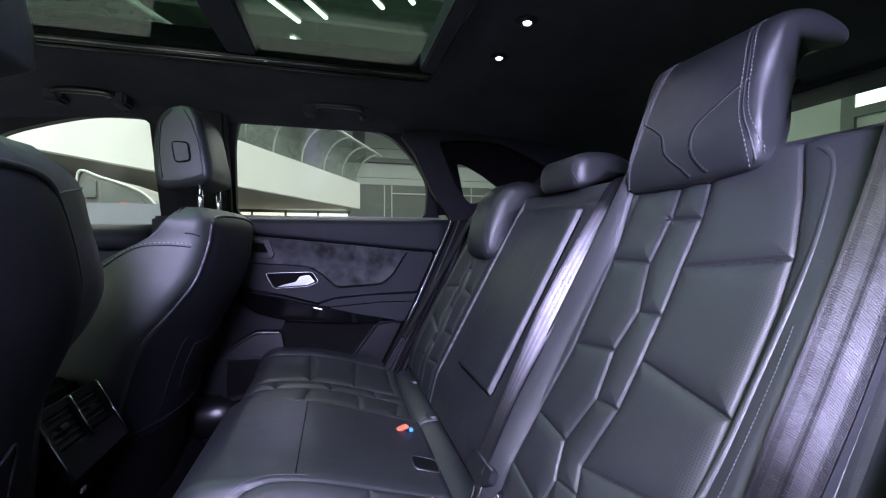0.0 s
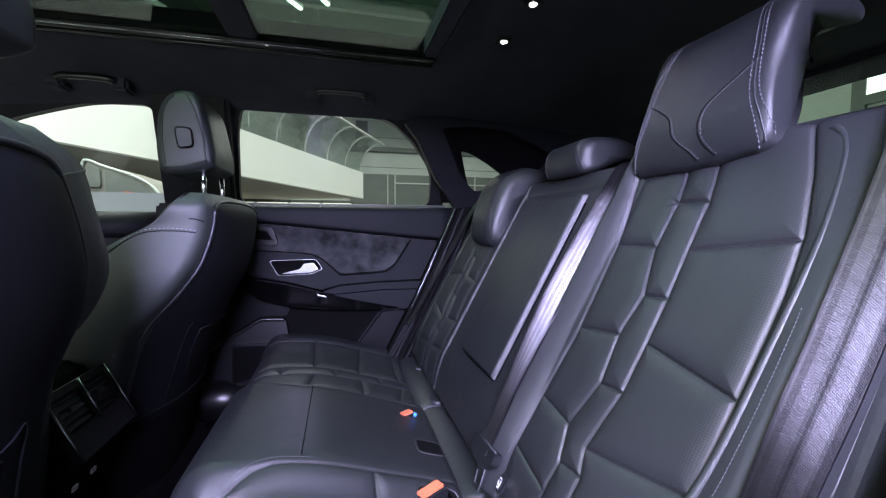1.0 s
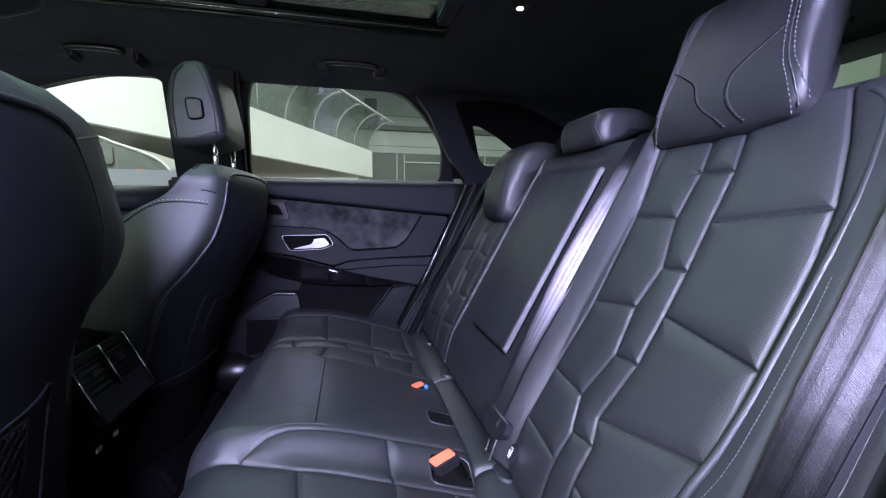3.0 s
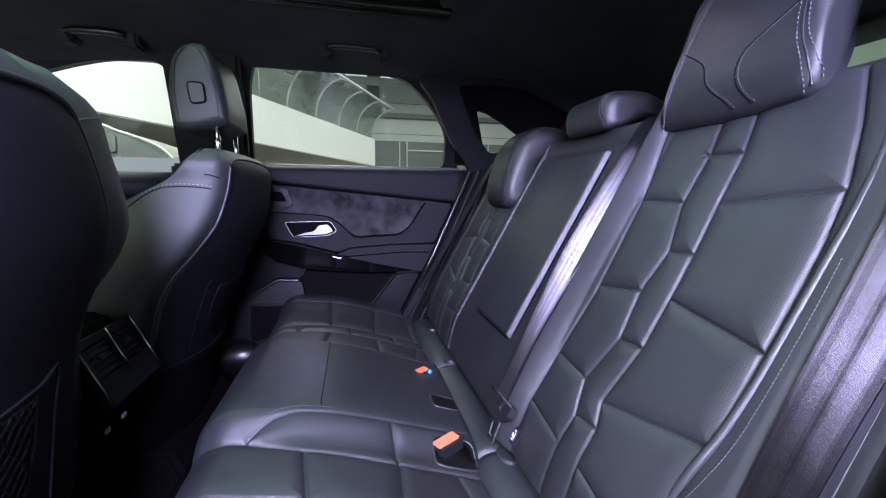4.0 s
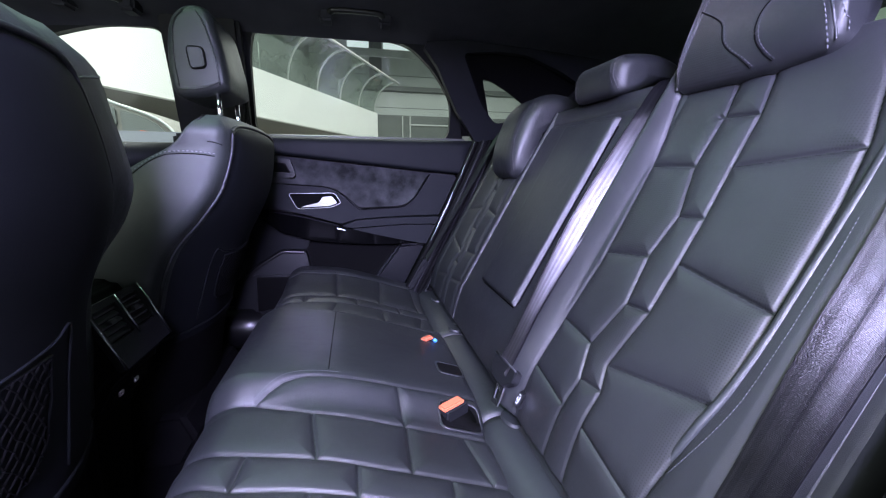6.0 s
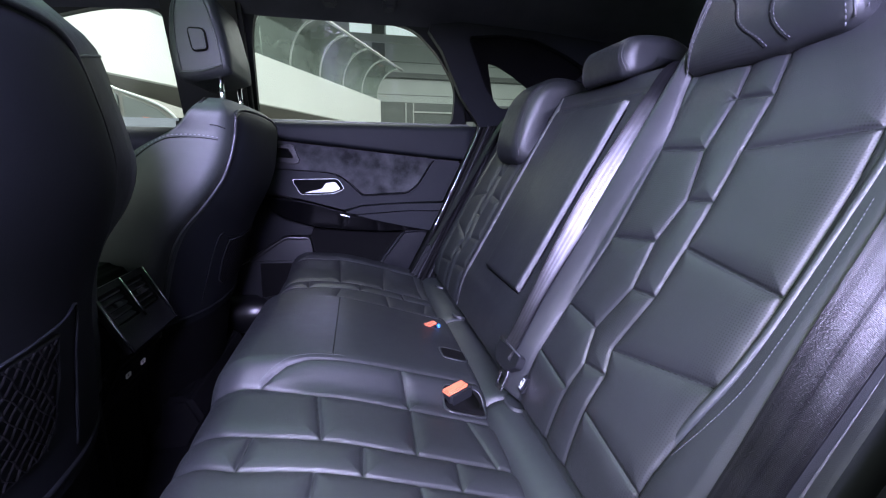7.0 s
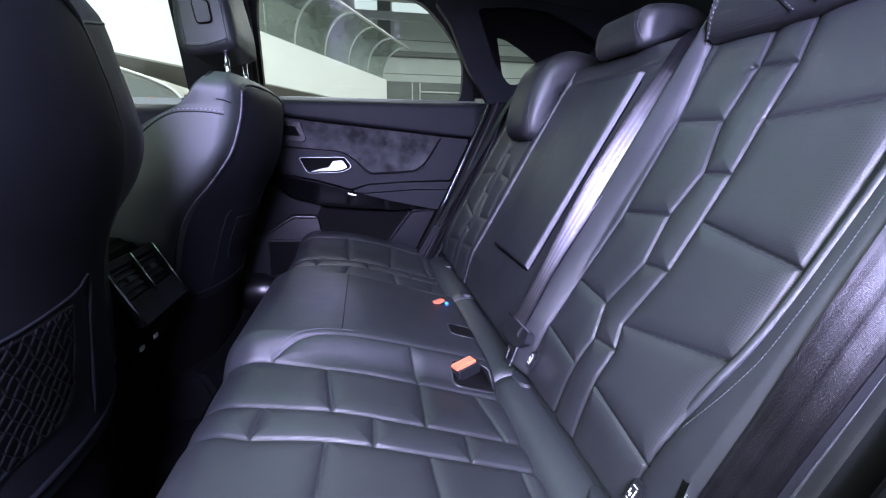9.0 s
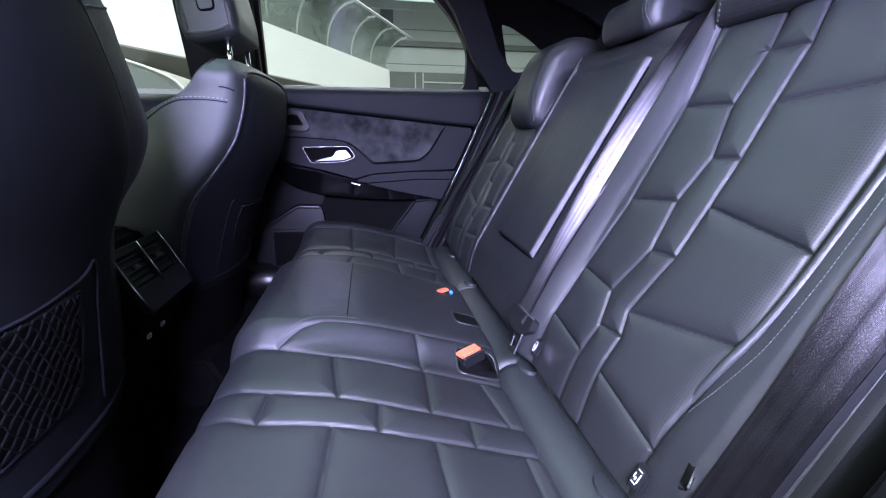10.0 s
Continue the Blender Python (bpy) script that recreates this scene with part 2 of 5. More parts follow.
# ---- building blocks ----
def mesh_object(name, verts, faces, mat, parent=None, label="", smooth=True):
    me = bpy.data.meshes.new(name)
    me.from_pydata([tuple(v) for v in verts], [], faces)
    me.materials.append(mat)
    if smooth:
        me.polygons.foreach_set("use_smooth", [True] * len(me.polygons))
    me.update()
    ob = new(name, me)
    if parent:
        ob.parent = parent
        ob.matrix_parent_inverse = parent.matrix_basis.inverted()
    return tagged(ob, label)


def part(name, bm, mat, parent, label="", smooth=False):
    """Links a bmesh as one mesh object under a thing or a part."""
    me = bpy.data.meshes.new(name)
    bmesh.ops.recalc_face_normals(bm, faces=bm.faces)
    bm.to_mesh(me)
    bm.free()
    me.materials.append(mat)
    me.polygons.foreach_set("use_smooth", [smooth] * len(me.polygons))
    ob = new(name, me)
    if parent:
        ob.parent = parent
        ob.matrix_parent_inverse = parent.matrix_basis.inverted()
    return tagged(ob, label)


def thing(name, at, label, category, group="", kind=""):
    ob = new(name)
    ob.empty_display_size = 0.05
    ob.matrix_basis = Matrix.Translation(at)
    return tagged(ob, label, category, group, kind)


def slab(points, way, bevel=0.0, segments=2):
    """A bmesh: the outline in space, pushed along way, with rounded edges."""
    bm = bmesh.new()
    f = bm.faces.new([bm.verts.new(p) for p in points])
    out = bmesh.ops.extrude_face_region(bm, geom=[f])
    bmesh.ops.translate(bm, vec=Vector(way), verts=[v for v in out["geom"] if isinstance(v, bmesh.types.BMVert)])
    bmesh.ops.recalc_face_normals(bm, faces=bm.faces)
    if bevel:
        bmesh.ops.bevel(bm, geom=list(bm.edges), offset=bevel, segments=segments, affect="EDGES", clamp_overlap=True)
    return bm


def block(x0, x1, y0, y1, z0, z1, bevel=0.0, segments=2):
    return slab([(x0, y0, z0), (x1, y0, z0), (x1, y1, z0), (x0, y1, z0)], (0, 0, z1 - z0), bevel, segments)


def rounded(points, radius, steps=5):
    """The flat outline (pairs) with its corners rounded."""
    out, n = [], len(points)
    for i in range(n):
        a, b, c = (Vector(points[(i + k) % n]) for k in (-1, 0, 1))
        r = min(radius, (a - b).length * 0.45, (c - b).length * 0.45)
        p, q = b + (a - b).normalized() * r, b + (c - b).normalized() * r
        for k in range(steps + 1):
            t = k / steps
            out.append(tuple(p * (1 - t) ** 2 + b * (2 * t * (1 - t)) + q * t * t))
    return out


def curve_through(points, steps=6, closed=False):
    """A smooth line through the points."""
    pts, out, n = [Vector(p) for p in points], [], len(points)
    for i in range(n if closed else n - 1):
        if closed:
            p0, p1, p2, p3 = (pts[(i + k) % n] for k in (-1, 0, 1, 2))
        else:
            p0, p1, p2, p3 = pts[max(i - 1, 0)], pts[i], pts[i + 1], pts[min(i + 2, n - 1)]
        for k in range(steps):
            t = k / steps
            out.append(0.5 * (2 * p1 + (p2 - p0) * t + (2 * p0 - 5 * p1 + 4 * p2 - p3) * t * t + (3 * p1 - p0 - 3 * p2 + p3) * t ** 3))
    if not closed:
        out.append(pts[-1])
    return out


def tube(name, path, radius, mat, parent=None, label="", sides=8, closed=False):
    path = [Vector(p) for p in path]
    n, verts, faces = len(path), [], []
    for i, p in enumerate(path):
        a = path[(i - 1) % n] if closed or i else p
        b = path[(i + 1) % n] if closed or i < n - 1 else p
        d = (b - a).normalized()
        u = d.cross(Vector((0.13, 0.31, 1.0))).normalized()
        w = d.cross(u)
        verts += [p + (u * math.cos(6.2832 * k / sides) + w * math.sin(6.2832 * k / sides)) * radius for k in range(sides)]
    for i in range(n if closed else n - 1):
        j = (i + 1) % n
        faces += [(i * sides + k, i * sides + (k + 1) % sides, j * sides + (k + 1) % sides, j * sides + k) for k in range(sides)]
    if not closed:
        faces += [tuple(range(sides))[::-1], tuple((n - 1) * sides + k for k in range(sides))]
    return mesh_object(name, verts, faces, mat, parent, label)


def loft(rings, cap=True):
    """Vertices and faces of a skin over rings of equal length."""
    n, verts, faces = len(rings[0]), [], []
    for ring in rings:
        verts += [tuple(p) for p in ring]
    for i in range(len(rings) - 1):
        faces += [(i * n + k, i * n + (k + 1) % n, (i + 1) * n + (k + 1) % n, (i + 1) * n + k) for k in range(n)]
    if cap:
        faces += [tuple(range(n))[::-1], tuple((len(rings) - 1) * n + k for k in range(n))]
    return verts, faces


def oval(cx, cy, rx, ry, power=4.0, count=40):
    """Pairs on a rounded rectangle."""
    out = []
    for k in range(count):
        a = 6.283185 * k / count
        c, s = math.cos(a), math.sin(a)
        out.append((cx + rx * math.copysign(abs(c) ** (2 / power), c), cy + ry * math.copysign(abs(s) ** (2 / power), s)))
    return out


def stitches(path, length, gap, radius, lift=(0, 0, 0)):
    """Vertices and faces of a row of thread stitches along a path."""
    path, verts, faces = [Vector(p) + Vector(lift) for p in path], [], []
    walked, due = 0.0, 0.0
    for a, b in zip(path, path[1:]):
        d, far = (b - a).normalized() if (b - a).length > 1e-9 else Vector((1, 0, 0)), (b - a).length
        while due < walked + far:
            mid, i = a + d * (due - walked), len(verts)
            u = d.cross(Vector((0.2, 0.3, 1))).normalized() * radius
            w = d.cross(u).normalized() * radius
            for f, r in ((-0.5, 0.35), (-0.34, 1.0), (0.34, 1.0), (0.5, 0.35)):
                verts += [mid + d * (length * f) + o * r for o in (u, w, -u, -w)]
            for k in range(3):
                faces += [(i + k * 4 + m, i + k * 4 + (m + 1) % 4, i + k * 4 + 4 + (m + 1) % 4, i + k * 4 + 4 + m) for m in range(4)]
            due += length + gap
        walked += far
    return verts, faces


def seam_distance(u, v, seams):
    """The distance from each (u, v) to the nearest of the seams, each a chain of points."""
    best = np.full(u.shape, 9.0)
    for chain in seams:
        for (a, b), (c, d) in zip(chain, chain[1:]):
            dx, dy = c - a, d - b
            t = np.clip(((u - a) * dx + (v - b) * dy) / (dx * dx + dy * dy + 1e-12), 0, 1)
            best = np.minimum(best, np.hypot(u - a - t * dx, v - b - t * dy))
    return best


def quilted(parent, place, u0, u1, v0, v1, seams, pick, step=0.0026, groove=0.0022, pillow=0.0036, soft=0.012, edge=0.02):
    """Leather sewn in panels: a skin over (u, v), sunk along the seams; every panel is an object of its own.
    place(u, v, height) gives points of space; pick(u, v) the panel's material."""
    nu, nv = max(2, round((u1 - u0) / step)), max(2, round((v1 - v0) / step))
    u, v = np.meshgrid(np.linspace(u0, u1, nu + 1), np.linspace(v0, v1, nv + 1), indexing="ij")
    d = seam_distance(u, v, seams)
    rim = np.minimum(np.minimum(u - u0, u1 - u), np.minimum(v - v0, v1 - v))
    h = -groove * np.exp(-((d / 0.0020) ** 2)) - 0.0024 * np.exp(-d / 0.0070) - pillow * np.exp(-((d / soft) ** 1.5))
    h -= edge * (1 - np.sqrt(1 - np.clip(1 - rim / max(edge, 1e-6), 0, 1) ** 2)) if edge else 0
    pts = place(u, v, h)
    normal = np.cross(np.gradient(pts, axis=0), np.gradient(pts, axis=1))
    normal /= np.linalg.norm(normal, axis=-1, keepdims=True) + 1e-12
    cu, cv = (u[:-1, :-1] + u[1:, 1:]) / 2, (v[:-1, :-1] + v[1:, 1:]) / 2
    free = seam_distance(cu, cv, seams) > step * 0.8
    mark = np.zeros(cu.shape, int)
    count = 0
    for i in range(nu):
        for j in range(nv):
            if free[i, j] and not mark[i, j]:
                count += 1
                todo = [(i, j)]
                mark[i, j] = count
                while todo:
                    a, b = todo.pop()
                    for c, e in ((a + 1, b), (a - 1, b), (a, b + 1), (a, b - 1)):
                        if 0 <= c < nu and 0 <= e < nv and free[c, e] and not mark[c, e]:
                            mark[c, e] = count
                            todo.append((c, e))
    for k in range(1, count + 1):
        if (mark == k).sum() < 40:
            mark[mark == k] = 0
    while (mark == 0).any():
        wide = np.pad(mark, 1)
        for moved in (wide[:-2, 1:-1], wide[2:, 1:-1], wide[1:-1, :-2], wide[1:-1, 2:]):
            mark = np.where(mark == 0, moved, mark)
    made = []
    for k in np.unique(mark):
        ii, jj = np.nonzero(mark == k)
        corner = np.stack([ii * (nv + 1) + jj, (ii + 1) * (nv + 1) + jj, (ii + 1) * (nv + 1) + jj + 1, ii * (nv + 1) + jj + 1], 1)
        used, index = np.unique(corner, return_inverse=True)
        flat = pts.reshape(-1, 3)[used]
        mat = pick(float(cu[ii, jj].mean()), float(cv[ii, jj].mean()))
        ob = mesh_object("leather_panel", flat.tolist(), index.reshape(-1, 4).tolist(), mat, parent)
        ob.data.normals_split_custom_set_from_vertices(normal.reshape(-1, 3)[used].tolist())
        made.append(ob)
    # the sewn lines: dark tubes that put the creases' shade into the grooves
    for chain in seams:
        if min(abs(p[0] - 0.01) for p in chain) > 0.49:
            continue
        fine = []
        for (a, b), (c, e) in zip(chain, chain[1:]):
            n = max(1, round(math.hypot(c - a, e - b) / 0.006))
            fine += [(a + (c - a) * k / n, b + (e - b) * k / n) for k in range(n)]
        fine = [p for p in fine + [chain[-1]] if u0 + 0.012 < p[0] < u1 - 0.012 and v0 + 0.012 < p[1] < v1 - 0.012]
        if len(fine) > 2:
            line = place(np.array([p[0] for p in fine]), np.array([p[1] for p in fine]), np.full(len(fine), -groove - pillow - 0.0028))
            tube("seam", line.tolist(), 0.0011, RUBBER, parent, "", 5)
    return made


# ---- the hall ----
def structure(name, bm, mat, label, smooth=False):
    return tagged(part(name, bm, mat, None, label, smooth), label, kind="structure")


structure("ground", block(-60, 60, -40, 60, -0.3, 0), CONCRETE, "pale polished floor of the hall")
wall_far = structure("wall_far", block(-40, 16, 33.0, 33.4, 0, 12), WALL_PAINT, "pale grey clad end wall of the hall")
structure("wall_behind", block(-40, 16, -14.4, -14, 0, 12), WALL_PAINT, "pale grey wall behind the car")
structure("wall_left", block(-40.4, -40, -14, 33, 0, 12), WALL_PAINT, "pale grey side wall of the hall")
structure("wall_right", block(16, 16.4, -14, 33, 0, 12), WALL_PAINT, "pale grey side wall of the hall")
structure("ceiling", block(-40, 16, -14, 33, 11.6, 11.9), DARK_ROOF, "dark sheet roof of the hall")

# mezzanine along the far side: white fascia, soffit, glass canopy on curved ribs
END, ALONG, TOWARDS = Vector((1.27, 27.2, 0)), Vector((-0.407, -0.913, 0)), Vector((0.913, -0.407, 0))


def spot(along, out, z):
    p = END + ALONG * along + TOWARDS * out
    return (p.x, p.y, z)


structure("wall_fascia", slab([spot(0, 0, 2.98), spot(34, 0, 2.98), spot(34, 0, 4.70), spot(0, 0, 4.70)], tuple(TOWARDS * -0.25)), WHITE_PAINT, "white painted fascia of the mezzanine")
structure("wall_soffit", slab([spot(0, -0.25, 2.99), spot(34, -0.25, 2.99), spot(34, -14, 2.99), spot(0, -14, 2.99)], (0, 0, 0.2)), SOFFIT, "taupe underside of the mezzanine")


def canopy():
    top = thing("glass_canopy", spot(8, 0, 4.7), "curved glass canopy on pale steel ribs above the mezzanine", "canopy")
    arc = [(1.52 * (1 - math.cos(a)), 1.78 * math.sin(a)) for a in np.linspace(0, 1.5708, 12)]
    for k in range(10):
        along = 0.35 + 2.42 * k
        tube("rib", [spot(along, -0.1 + o, 4.70 + h) for o, h in arc], 0.055, STEEL, top, "", 8)
        if k:
            tube("stanchion", [spot(along + 0.25, -1.2, 4.7), spot(along + 0.25, -1.2, 6.2)], 0.03, STEEL, top, "", 6)
    verts, faces, n = [], [], len(arc)
    for along in (0.3, 23.0):
        verts += [spot(along, -0.1 + o, 4.70 + h) for o, h in arc]
    faces = [(k, k + 1, n + k + 1, n + k) for k in range(n - 1)]
    mesh_object("canopy_glass", verts, faces, HALL_GLASS, top, "grey tinted canopy glass")
    tube("ridge_rail", [spot(-0.2, 1.42, 6.50), spot(23, 1.42, 6.50)], 0.07, STEEL, top, "", 8)


canopy()
structure("wall_upper_back", slab([spot(-0.5, -5, 4.7), spot(34, -5, 4.7), spot(34, -5, 11.6), spot(-0.5, -5, 11.6)], tuple(TOWARDS * -0.2)), DARK_PANEL, "dark grey upper wall behind the canopy")


def shop_front():
    top = thing("shop_front", (-6.5, 30, 0), "row of warmly lit shop windows with black frames", "shop front")
    for k in range(7):
        x = 0.55 - 2.2 * k
        part("lit_pane", block(x - 2.05, x, 30.0, 30.05, 0.2, 2.78), SHOP_GLOW, top)
        part("mullion", block(x, x + 0.15, 29.95, 30.1, 0, 2.95), DARK_PANEL, top)
    part("head_rail", block(-15, 0.7, 29.95, 30.1, 2.78, 2.98), DARK_PANEL, top)


shop_front()
# the far end wall: pale cladding above, dark panels and a doorway below
for z in (5.9, 7.1, 8.3):
    part("cladding_joint", block(-2, 15.9, 32.975, 33.0, z, z + 0.05), DARK_PANEL, wall_far)
structure("trim", block(0.5, 16, 32.6, 32.95, 7.15, 7.5), DARK_PANEL, "dark steel beam across the end wall")
structure("trim", block(0.5, 16, 32.8, 32.95, 0.0, 5.35), DARK_PANEL, "dark lower panels of the end wall")
for x in (3.5, 4.1, 7.5, 11):
    part("door_post", block(x, x + 0.09, 32.7, 32.82, 0.0, 5.3), STEEL, wall_far)
for z in (1.4, 4.6):
    part("rail", block(4.1, 15.9, 32.68, 32.78, z, z + 0.10), STEEL, wall_far)
structure("trim", block(1.02, 1.95, 32.6, 33.0, 7.5, 11.6), DARK_PANEL, "dark steel column under the hall roof")
structure("window_6", block(-0.6, 1.02, 32.9, 32.97, 9.65, 10.95), DAY_GLOW, "daylit clerestory pane")
structure("window_7", block(2.1, 9, 32.9, 32.97, 9.85, 10.8), DAY_GLOW, "daylit clerestory pane")
# side wall seen through the tailgate
structure("window_8", block(15.9, 15.98, 3.5, 8.58, 5.30, 6.3), BRIGHT_GLOW, "bright window in the side wall")
structure("trim", block(15.85, 15.98, 8.58, 8.95, 4.0, 7.5), DARK_PANEL, "dark post beside the bright window")
structure("trim", block(15.85, 15.98, 3.0, 8.58, 5.0, 5.30), DARK_PANEL, "dark sill under the bright window")


def tube_lamp(x0, y0, x1, y1):
    top = thing("tube_lamp", ((x0 + x1) / 2, (y0 + y1) / 2, 8.05), "lit white tube lamp hung from the hall roof", "tube lamp", "hall tube lamps")
    side = Vector((y1 - y0, x0 - x1, 0)).normalized() * 0.06
    a, b = Vector((x0, y0, 8.0)), Vector((x1, y1, 8.0))
    part("tube", slab([tuple(a - side), tuple(a + side), tuple(b + side), tuple(b - side)], (0, 0, 0.07), 0.02), TUBE, top, "lit tube")
    for p in (a, b):
        tube("hanger", [p + Vector((0, 0, 0.14)), p + Vector((0, 0, 3.62))], 0.012, STEEL, top, "", 6)
    part("housing", slab([tuple(a - side * 1.4 + Vector((0, 0, 0.07))), tuple(a + side * 1.4 + Vector((0, 0, 0.07))), tuple(b + side * 1.4 + Vector((0, 0, 0.07))), tuple(b - side * 1.4 + Vector((0, 0, 0.07)))], (0, 0, 0.08)), STEEL, top)


for row in ((-2.95, 10.9, -1.39, 13.27), (-1.95, 10.5, -0.54, 12.8), (-0.05, 10.1, 1.14, 11.78), (0.85, 9.7, 2.0, 11.3), (-1.76, 14.38, -0.97, 15.49), (-5.4, 4.0, -4.2, 5.8), (-2.4, 4.6, -1.2, 6.4), (2.0, 5.0, 3.2, 6.8)):
    tube_lamp(*row)
for k, y in enumerate((6.0, 9.0, 12.2, 14.6, 18.0, 22.0, 26.0, 30.0)):
    structure("beam", block(-40, 16, y, y + 0.25, 8.9, 9.4), STEEL, "grey steel purlin under the hall roof")
tagged(tube("beam", [(-6.6, 6.0, 8.0), (-6.0, 11.0, 8.0), (-5.83, 15.7, 8.0), (-5.4, 26.0, 8.0)], 0.07, STEEL, None, "pale pipe under the hall roof"), kind="structure")


def parked_van():
    top = thing("van", (-4.5, 7.2, 0), "white van parked under the mezzanine", "van")
    side = [(-4.3, 0.35), (-4.2, 1.5), (-4.1, 2.02), (-4.06, 2.12), (-3.83, 2.04), (-3.56, 1.95), (-3.29, 1.83), (-3.12, 1.69), (-3.0, 1.45), (-2.95, 0.35)]
    body = part("body", slab([(x, 6.7, z) for x, z in rounded(side, 0.05, 4)], (0, 1.7, 0), 0.04, 3), SOFFIT, top, "taupe body")
    tube("roof_line", curve_through([(x, 6.66, z) for x, z in ((-4.12, 1.95), (-4.07, 2.13), (-3.83, 2.045), (-3.56, 1.955), (-3.29, 1.835), (-3.12, 1.69), (-3.02, 1.5))], 4), 0.022, WALL_PAINT, body, "white roof line", 8)
    for outline in ([(-4.02, 2.03), (-3.87, 1.99), (-3.87, 1.72), (-4.06, 1.72)], [(-3.80, 1.97), (-3.56, 1.89), (-3.33, 1.78), (-3.20, 1.64), (-3.22, 1.5), (-3.80, 1.5)]):
        part("side_window", slab([(x, 6.65, z) for x, z in rounded(outline, 0.04, 3)], (0, 0.06, 0)), DARK_PANEL, body, "dark side window")
    part("tail_lamp", slab([(x, 6.645, z) for x, z in ((-3.55, 1.66), (-3.29, 1.63), (-3.29, 1.58), (-3.55, 1.6))], (0, 0.05, 0)), ORANGE, body)
    for x in (-3.9, -3.3):
        bm = bmesh.new()
        bmesh.ops.create_cone(bm, cap_ends=True, segments=24, radius1=0.33, radius2=0.33, depth=1.72, matrix=Matrix.Translation((x, 7.55, 0.33)) @ Matrix.Rotation(math.pi / 2, 4, "X"))
        part("wheel", bm, RUBBER, top)


parked_van()
structure("wall_partition", block(-7.5, -2.45, 5.6, 5.8, 0, 1.57, 0.02), PALE_PANEL, "low pale partition beside the car")

# ---- the car's shell ----
def roof_z(x, y):
    """The headliner's height."""
    side = max(0.0, abs(y) - 0.34)
    return 1.612 - 0.5 * side ** 2 - 0.05 * side - 0.03 * max(0.0, x) ** 2 - 0.035 * max(0.0, x) - 0.10 * max(0.0, -0.7 - x) ** 2


def headliner():
    verts, faces, xs = [], [], [-1.5, -1.3, -1.15, -1.1, -0.9, -0.7, -0.5, -0.3, -0.1, 0.0, 0.025, 0.1, 0.2, 0.3, 0.45, 0.6, 0.8, 1.0, 1.15]
    ys = [-0.72, -0.66, -0.6, -0.54, -0.48, -0.43, -0.385, -0.37, 0.0, 0.37, 0.385, 0.43, 0.48, 0.54, 0.6, 0.66, 0.72]
    for lift in (0.0, 0.022):
        for x in xs:
            verts += [(x, y, roof_z(x, y) + lift) for y in ys]
    n, m = len(ys), len(xs) * len(ys)
    hole = lambda i, j: -1.1 <= xs[i] < 0.02 and -0.372 < ys[j] < 0.36
    for i in range(len(xs) - 1):
        for j in range(n - 1):
            if not hole(i, j):
                a = i * n + j
                faces += [(a, a + 1, a + n + 1, a + n), (m + a, m + a + n, m + a + n + 1, m + a + 1)]
                for di, dj, p, q in ((0, -1, a, a + n), (0, 1, a + 1, a + n + 1), (-1, 0, a, a + 1), (1, 0, a + n, a + n + 1)):
                    k, l = i + di, j + dj
                    if not (0 <= k < len(xs) - 1 and 0 <= l < n - 1) or hole(k, l):
                        faces.append((p, q, m + q, m + p))
    ob = mesh_object("ceiling", verts, faces, HEADLINER, None, "black cloth headliner of the car with a sunroof opening")
    return tagged(ob, kind="structure")


headliner()


# ---- sunroof ----
def sunroof():
    top = thing("sunroof", (-0.5, 0, 1.62), "dark tinted panoramic glass sunroof in a black frame", "sunroof")
    part("glass_pane", block(-1.09, -0.53, -0.345, 0.345, 1.613, 1.619), ROOF_GLASS, top)
    part("glass_pane", block(-0.455, 0.01, -0.345, 0.345, 1.613, 1.619), ROOF_GLASS, top)
    part("crossbar", block(-0.53, -0.455, -0.36, 0.36, 1.607, 1.66, 0.005), HEADLINER, top)
    for y in (-1, 1):
        part("side_rail", block(-1.1, 0.018, min(y * 0.335, y * 0.375), max(y * 0.335, y * 0.375), 1.605, 1.66, 0.004), GLOSS, top)
        part("rail_lip", block(-1.1, 0.018, min(y * 0.375, y * 0.388), max(y * 0.375, y * 0.388), 1.598, 1.62, 0.004), RUBBER, top)
    part("rear_rail", block(-0.02, 0.022, -0.37, 0.37, 1.607, 1.66, 0.005), HEADLINER, top)
    # the thin satin strip puts in the highlight along the gloss tracks
    for y, z, r in ((0.347, 1.604, 0.004), (0.358, 1.603, 0.0020), (0.369, 1.602, 0.004), (0.384, 1.598, 0.005)):
        tube("track", [(-1.09, y, z), (0.012, y, z)], r, SILL_GLOSS if r > 0.0038 else SATIN, top, "gloss black guide track" if r > 0.0038 else "thin satin strip for the highlight along the tracks", 8)
    for x in (-1.02, -0.44, -0.02):
        part("track_clip", block(x, x + 0.006, 0.348, 0.354, 1.597, 1.606, 0.001), CHROME, top, "small bright clip")
    part("front_rail", block(-1.13, -1.09, -0.37, 0.37, 1.612, 1.66, 0.006), PLASTIC, top)


sunroof()

# ---- rear bench ----
SLOPE, OUT, FOOT = Vector((math.sin(TILT), 0, math.cos(TILT))), Vector((-math.cos(TILT), 0, math.sin(TILT))), Vector((-0.0436, 0, 0.66))


